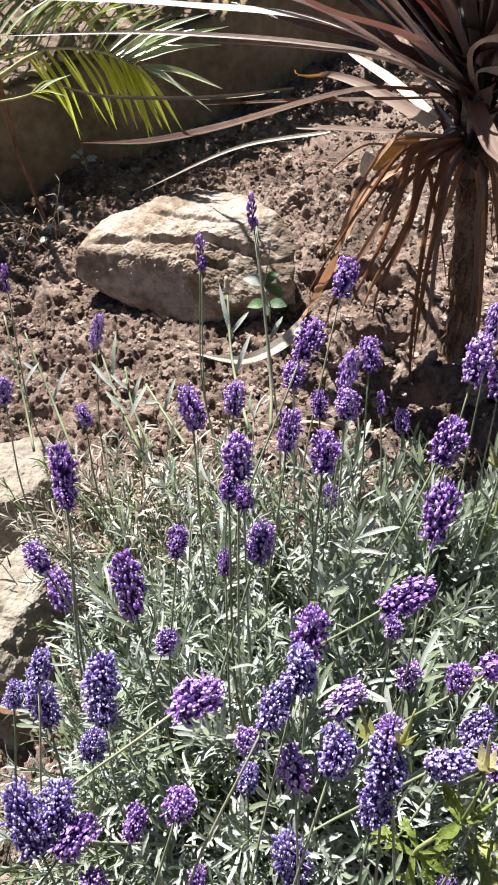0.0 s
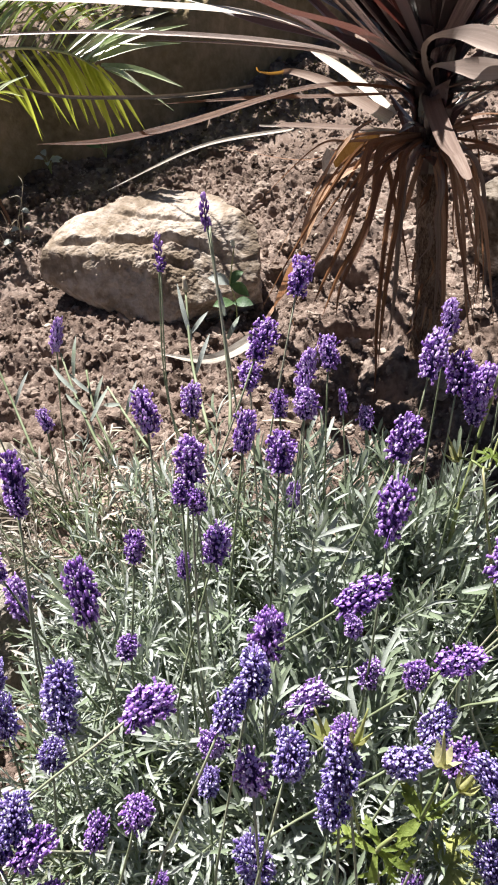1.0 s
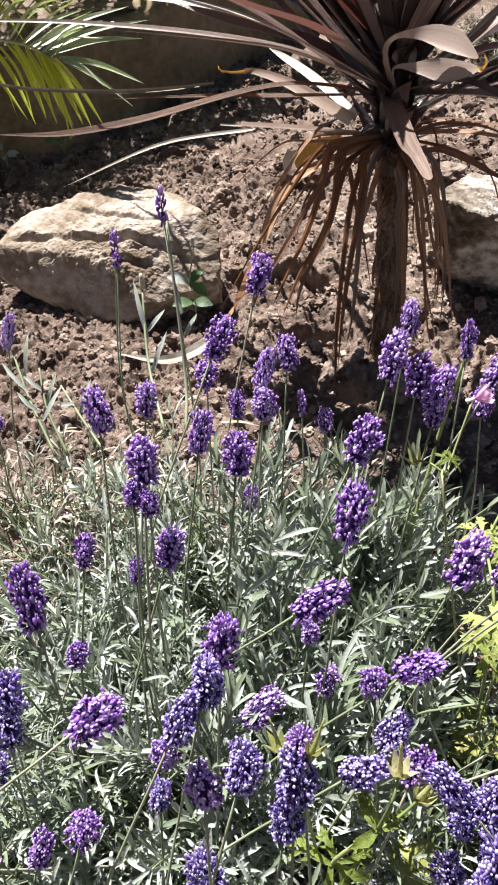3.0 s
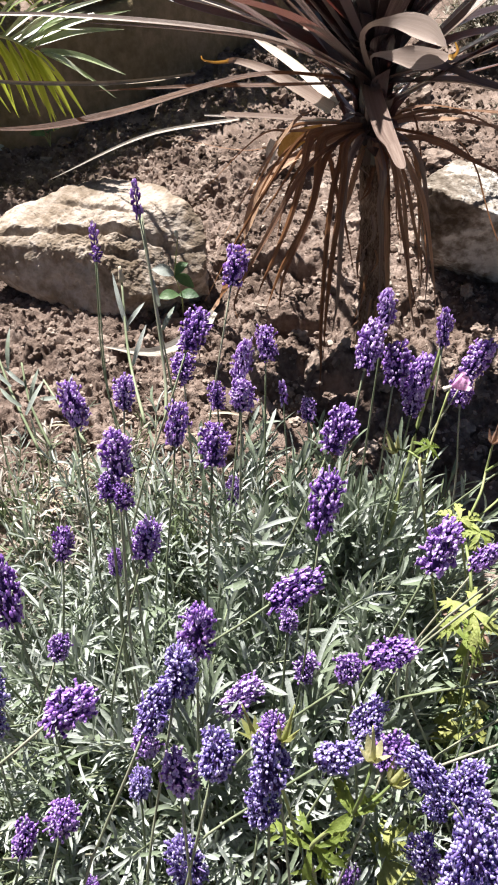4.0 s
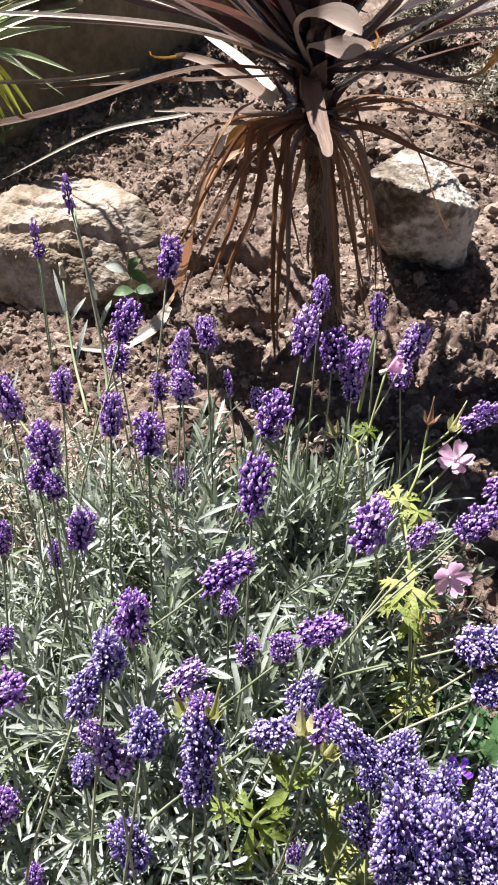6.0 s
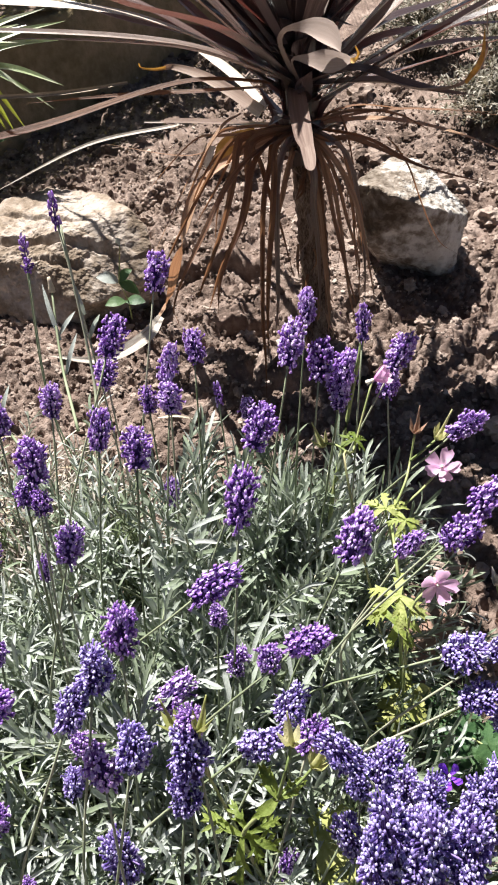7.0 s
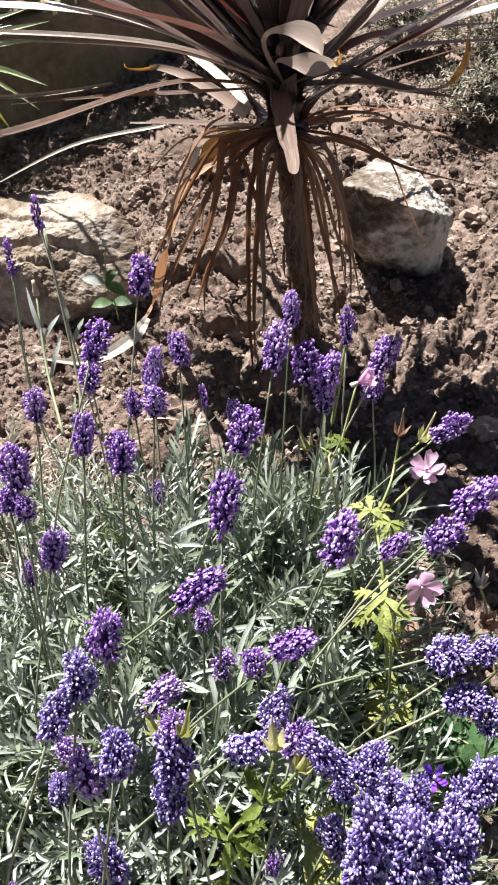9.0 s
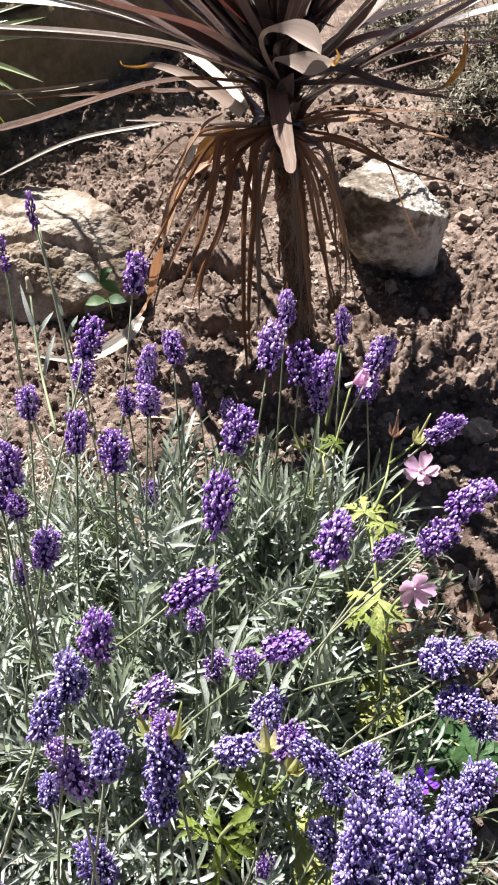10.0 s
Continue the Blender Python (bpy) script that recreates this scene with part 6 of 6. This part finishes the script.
# ---- straw on the soil ----
def straw():
    r = random.Random(21)
    for i in range(130):
        x, y = (r.gauss(-0.07, 0.075), r.gauss(0.90, 0.05)) if i % 4 else (r.gauss(0.05, 0.14), r.gauss(0.87, 0.07))
        a, l = r.gauss(0.1, 0.6), r.uniform(0.02, 0.06)
        d = Vector((math.cos(a), math.sin(a), 0))
        z = soil_at(x, y) + 0.008
        sh = Sheaf()
        blade(sh, curve_points([-d * l / 2, Vector((0, 0, r.uniform(0, 0.006))), d * l / 2 + Vector((0, 0, r.uniform(-0.004, 0.008)))], 8), r.uniform(0.002, 0.0038), Vector((0, 0, 1)), 0.3, 0.5, 0.4, r.uniform(-1, 1))
        ob = tagged(new("dry_leaf", sh.mesh("dry_leaf", [STRAW])), "narrow bleached dry leaf lying on the soil", "dry leaf", "fallen dry leaves")
        ob.location = (x, y, z)


straw()


# ---- budding stalks of the tall lavender ----
def budding(ctrl, bud, sides):
    o = Vector(back.location)
    st = stalk(back, ctrl, 0.0016, 0.0011, LAV_STEM)
    if bud:
        sh = Sheaf()
        tube(sh, [Vector(ctrl[-1]) - o + Vector((0, 0.001 * k, 0.0035 * k)) for k in range(5)], 0.0034, 0.0016, 7, 0, 0.5)
        part("bud", sh.mesh("bud", [STRAW]), st, "closed pale flower bud")
    for a, c in sides:
        sh = Sheaf()
        blade(sh, [p - o for p in curve_points([a, (Vector(a) + Vector(c)) / 2 + Vector((0, -0.003, 0.002)), c], 6)], 0.0045, Vector((0, -0.6, 0.8)), 0.3, 0.5, 0.4, 0.3, blunt=3)
        part("leaf", sh.mesh("leaf", [LAV_LEAF]), st)


budding([(0.057, 0.720, 0.306), (0.036, 0.800, 0.318), (0.029, 0.860, 0.356)], True, [((0.033, 0.830, 0.328), (0.051, 0.840, 0.346)), ((0.034, 0.825, 0.325), (0.022, 0.860, 0.366)), ((0.040, 0.790, 0.312), (0.055, 0.810, 0.343))])
budding([(0.079, 0.700, 0.326), (0.078, 0.740, 0.354), (0.069, 0.800, 0.458)], False, [((0.078, 0.760, 0.374), (0.089, 0.770, 0.390)), ((0.077, 0.770, 0.391), (0.072, 0.780, 0.418))])
budding([(-0.060, 0.760, 0.236), (-0.094, 0.820, 0.259), (-0.117, 0.870, 0.279)], False, [((-0.092, 0.820, 0.266), (-0.123, 0.850, 0.280)), ((-0.098, 0.840, 0.272), (-0.095, 0.870, 0.301)), ((-0.074, 0.790, 0.255), (-0.057, 0.820, 0.274)), ((-0.080, 0.800, 0.257), (-0.104, 0.820, 0.266))])

budding([(-0.195, 0.800, 0.195), (-0.217, 0.860, 0.224), (-0.237, 0.920, 0.290)], False, [((-0.216, 0.860, 0.233), (-0.194, 0.880, 0.256)), ((-0.223, 0.880, 0.249), (-0.238, 0.890, 0.265))])
budding([(-0.151, 0.800, 0.195), (-0.185, 0.860, 0.224), (-0.220, 0.920, 0.266)], False, [((-0.184, 0.860, 0.215), (-0.164, 0.880, 0.248)), ((-0.201, 0.890, 0.232), (-0.225, 0.900, 0.241))])
budding([(-0.056, 0.780, 0.216), (-0.079, 0.820, 0.243), (-0.091, 0.860, 0.263)], False, [((-0.078, 0.820, 0.247), (-0.067, 0.840, 0.272)), ((-0.086, 0.840, 0.249), (-0.111, 0.860, 0.260))])
budding([(-0.013, 0.760, 0.244), (-0.041, 0.800, 0.253), (-0.066, 0.840, 0.256)], False, [((-0.040, 0.800, 0.253), (-0.027, 0.820, 0.281)), ((-0.047, 0.810, 0.258), (-0.072, 0.830, 0.240))])


# ---- dry leaf at the edge of the bed ----
def red_leaf():
    sh = Sheaf()
    blade(sh, curve_points([(-0.022, 0.01, 0.004), (0, 0, 0.012), (0.024, -0.012, 0.003)], 12), 0.030, Vector((0, 0, 1)), 0.35, 0.25, 0.45, 0.5, 0, 0.06)
    ob = tagged(new("dry_leaf", sh.mesh("dry_leaf", [PALM_OLD])), "curled reddish-brown dry leaf on the soil", "dry leaf", "fallen dry leaves")
    ob.location = Vector((-0.218, 0.588, 0.020)) + Vector((0, 0, 0.006))


red_leaf()


# ---- dry weeds by the palm ----
weeds = thing("weed", (-0.469, 1.602, 0.000), "dry wiry weed stems on the soil beside the palm", "weed")


def build_weeds():
    r = random.Random(3)
    o = Vector(weeds.location)
    for i in range(9):
        a = o + Vector((r.uniform(-0.05, 0.05), r.uniform(-0.08, 0.06), 0.0))
        tip = a + Vector((r.uniform(-0.07, 0.07), r.uniform(-0.10, 0.04), r.uniform(0.02, 0.11)))
        stalk(weeds, [a, (a + tip) / 2 + Vector((r.uniform(-0.02, 0.02), 0, 0.03)), tip], 0.0011, 0.0006, STRAW)
    for i in range(5):
        p = o + Vector((r.uniform(-0.05, 0.06), r.uniform(-0.1, 0.05), 0.03))
        oval_leaf(weeds, p, (r.uniform(-1, 1), r.uniform(-0.6, 0.6), 0.2), 0.022, LAV_LEAF)


build_weeds()


def leafy_weed(at, count, size, mat_leaf, label, seed):
    """A low weed: a few oval leaves in a rosette on short stalks."""
    r = random.Random(seed)
    ob = thing("weed", at, label, "weed", "weeds by the wall")
    o = Vector(at)
    for i in range(count):
        a = i * 2.4 + r.uniform(-0.3, 0.3)
        d = Vector((math.cos(a), math.sin(a), r.uniform(0.1, 0.5)))
        p = o + Vector((d.x * size * 0.35, d.y * size * 0.35, 0.02 + r.uniform(0, 0.02)))
        stalk(ob, [o, o.lerp(p, 0.6) + Vector((0, 0, 0.006)), p], 0.0010, 0.0007)
        oval_leaf(ob, p, d, size * r.uniform(0.8, 1.15), mat_leaf)


leafy_weed((-0.433, 1.861, 0.012), 6, 0.024, LAV_LEAF, "small grey-green weed at the foot of the wall", 4)
leafy_weed((-0.318, 1.926, 0.012), 5, 0.030, DEEP_GREEN, "small dark green weed at the foot of the wall", 5)


# ---- thick stalk and bare stems of the lavender ----
stalk(rear, [(0.27, 0.69, 0.06), (0.276, 0.700, 0.199), (0.287, 0.720, 0.247), (0.295, 0.735, 0.286), (0.3035, 0.7335, 0.368)], 0.0023, 0.0018, SAP)


def bare_stems():
    """Thin grey stems with a few narrow dry leaves at the sparse edge of the bed."""
    r = random.Random(12)
    o = Vector(edge.location)
    for i in range(30):
        x, yy = r.uniform(-0.21, 0.0), r.uniform(0.62, 0.86)
        foot = Vector((x, yy, soil_at(x, yy)))
        lean = Vector((r.gauss(-0.25, 0.4), r.gauss(0.1, 0.35), 1)).normalized()
        l = r.uniform(0.09, 0.20)
        top = foot + lean * l
        ctrl = [foot, foot.lerp(top, 0.5) + Vector((r.uniform(-0.012, 0.012), r.uniform(-0.012, 0.012), 0)), top]
        st = stalk(edge, ctrl, 0.0011, 0.0007, LAV_DRY if i % 3 else LAV_STEM)
        along = curve_points(ctrl, 12)
        for k in range(r.randint(3, 7)):
            p = along[r.randint(3, 12)]
            d = Vector((r.uniform(-1, 1), r.uniform(-1, 1), r.uniform(0.1, 1.1))).normalized()
            n = r.uniform(0.014, 0.034)
            sh = Sheaf()
            blade(sh, [q - o for q in curve_points([p, p + d * n * 0.5 + Vector((0, 0, 0.002)), p + d * n], 6)], r.uniform(0.0020, 0.0030), Vector((0, -0.4, 0.9)), 0.4, 0.6, 0.5, r.uniform(-0.6, 0.6), blunt=7)
            part("leaf", sh.mesh("leaf", [LAV_DRY if r.random() < 0.7 else LAV_LEAF]), st)


bare_stems()
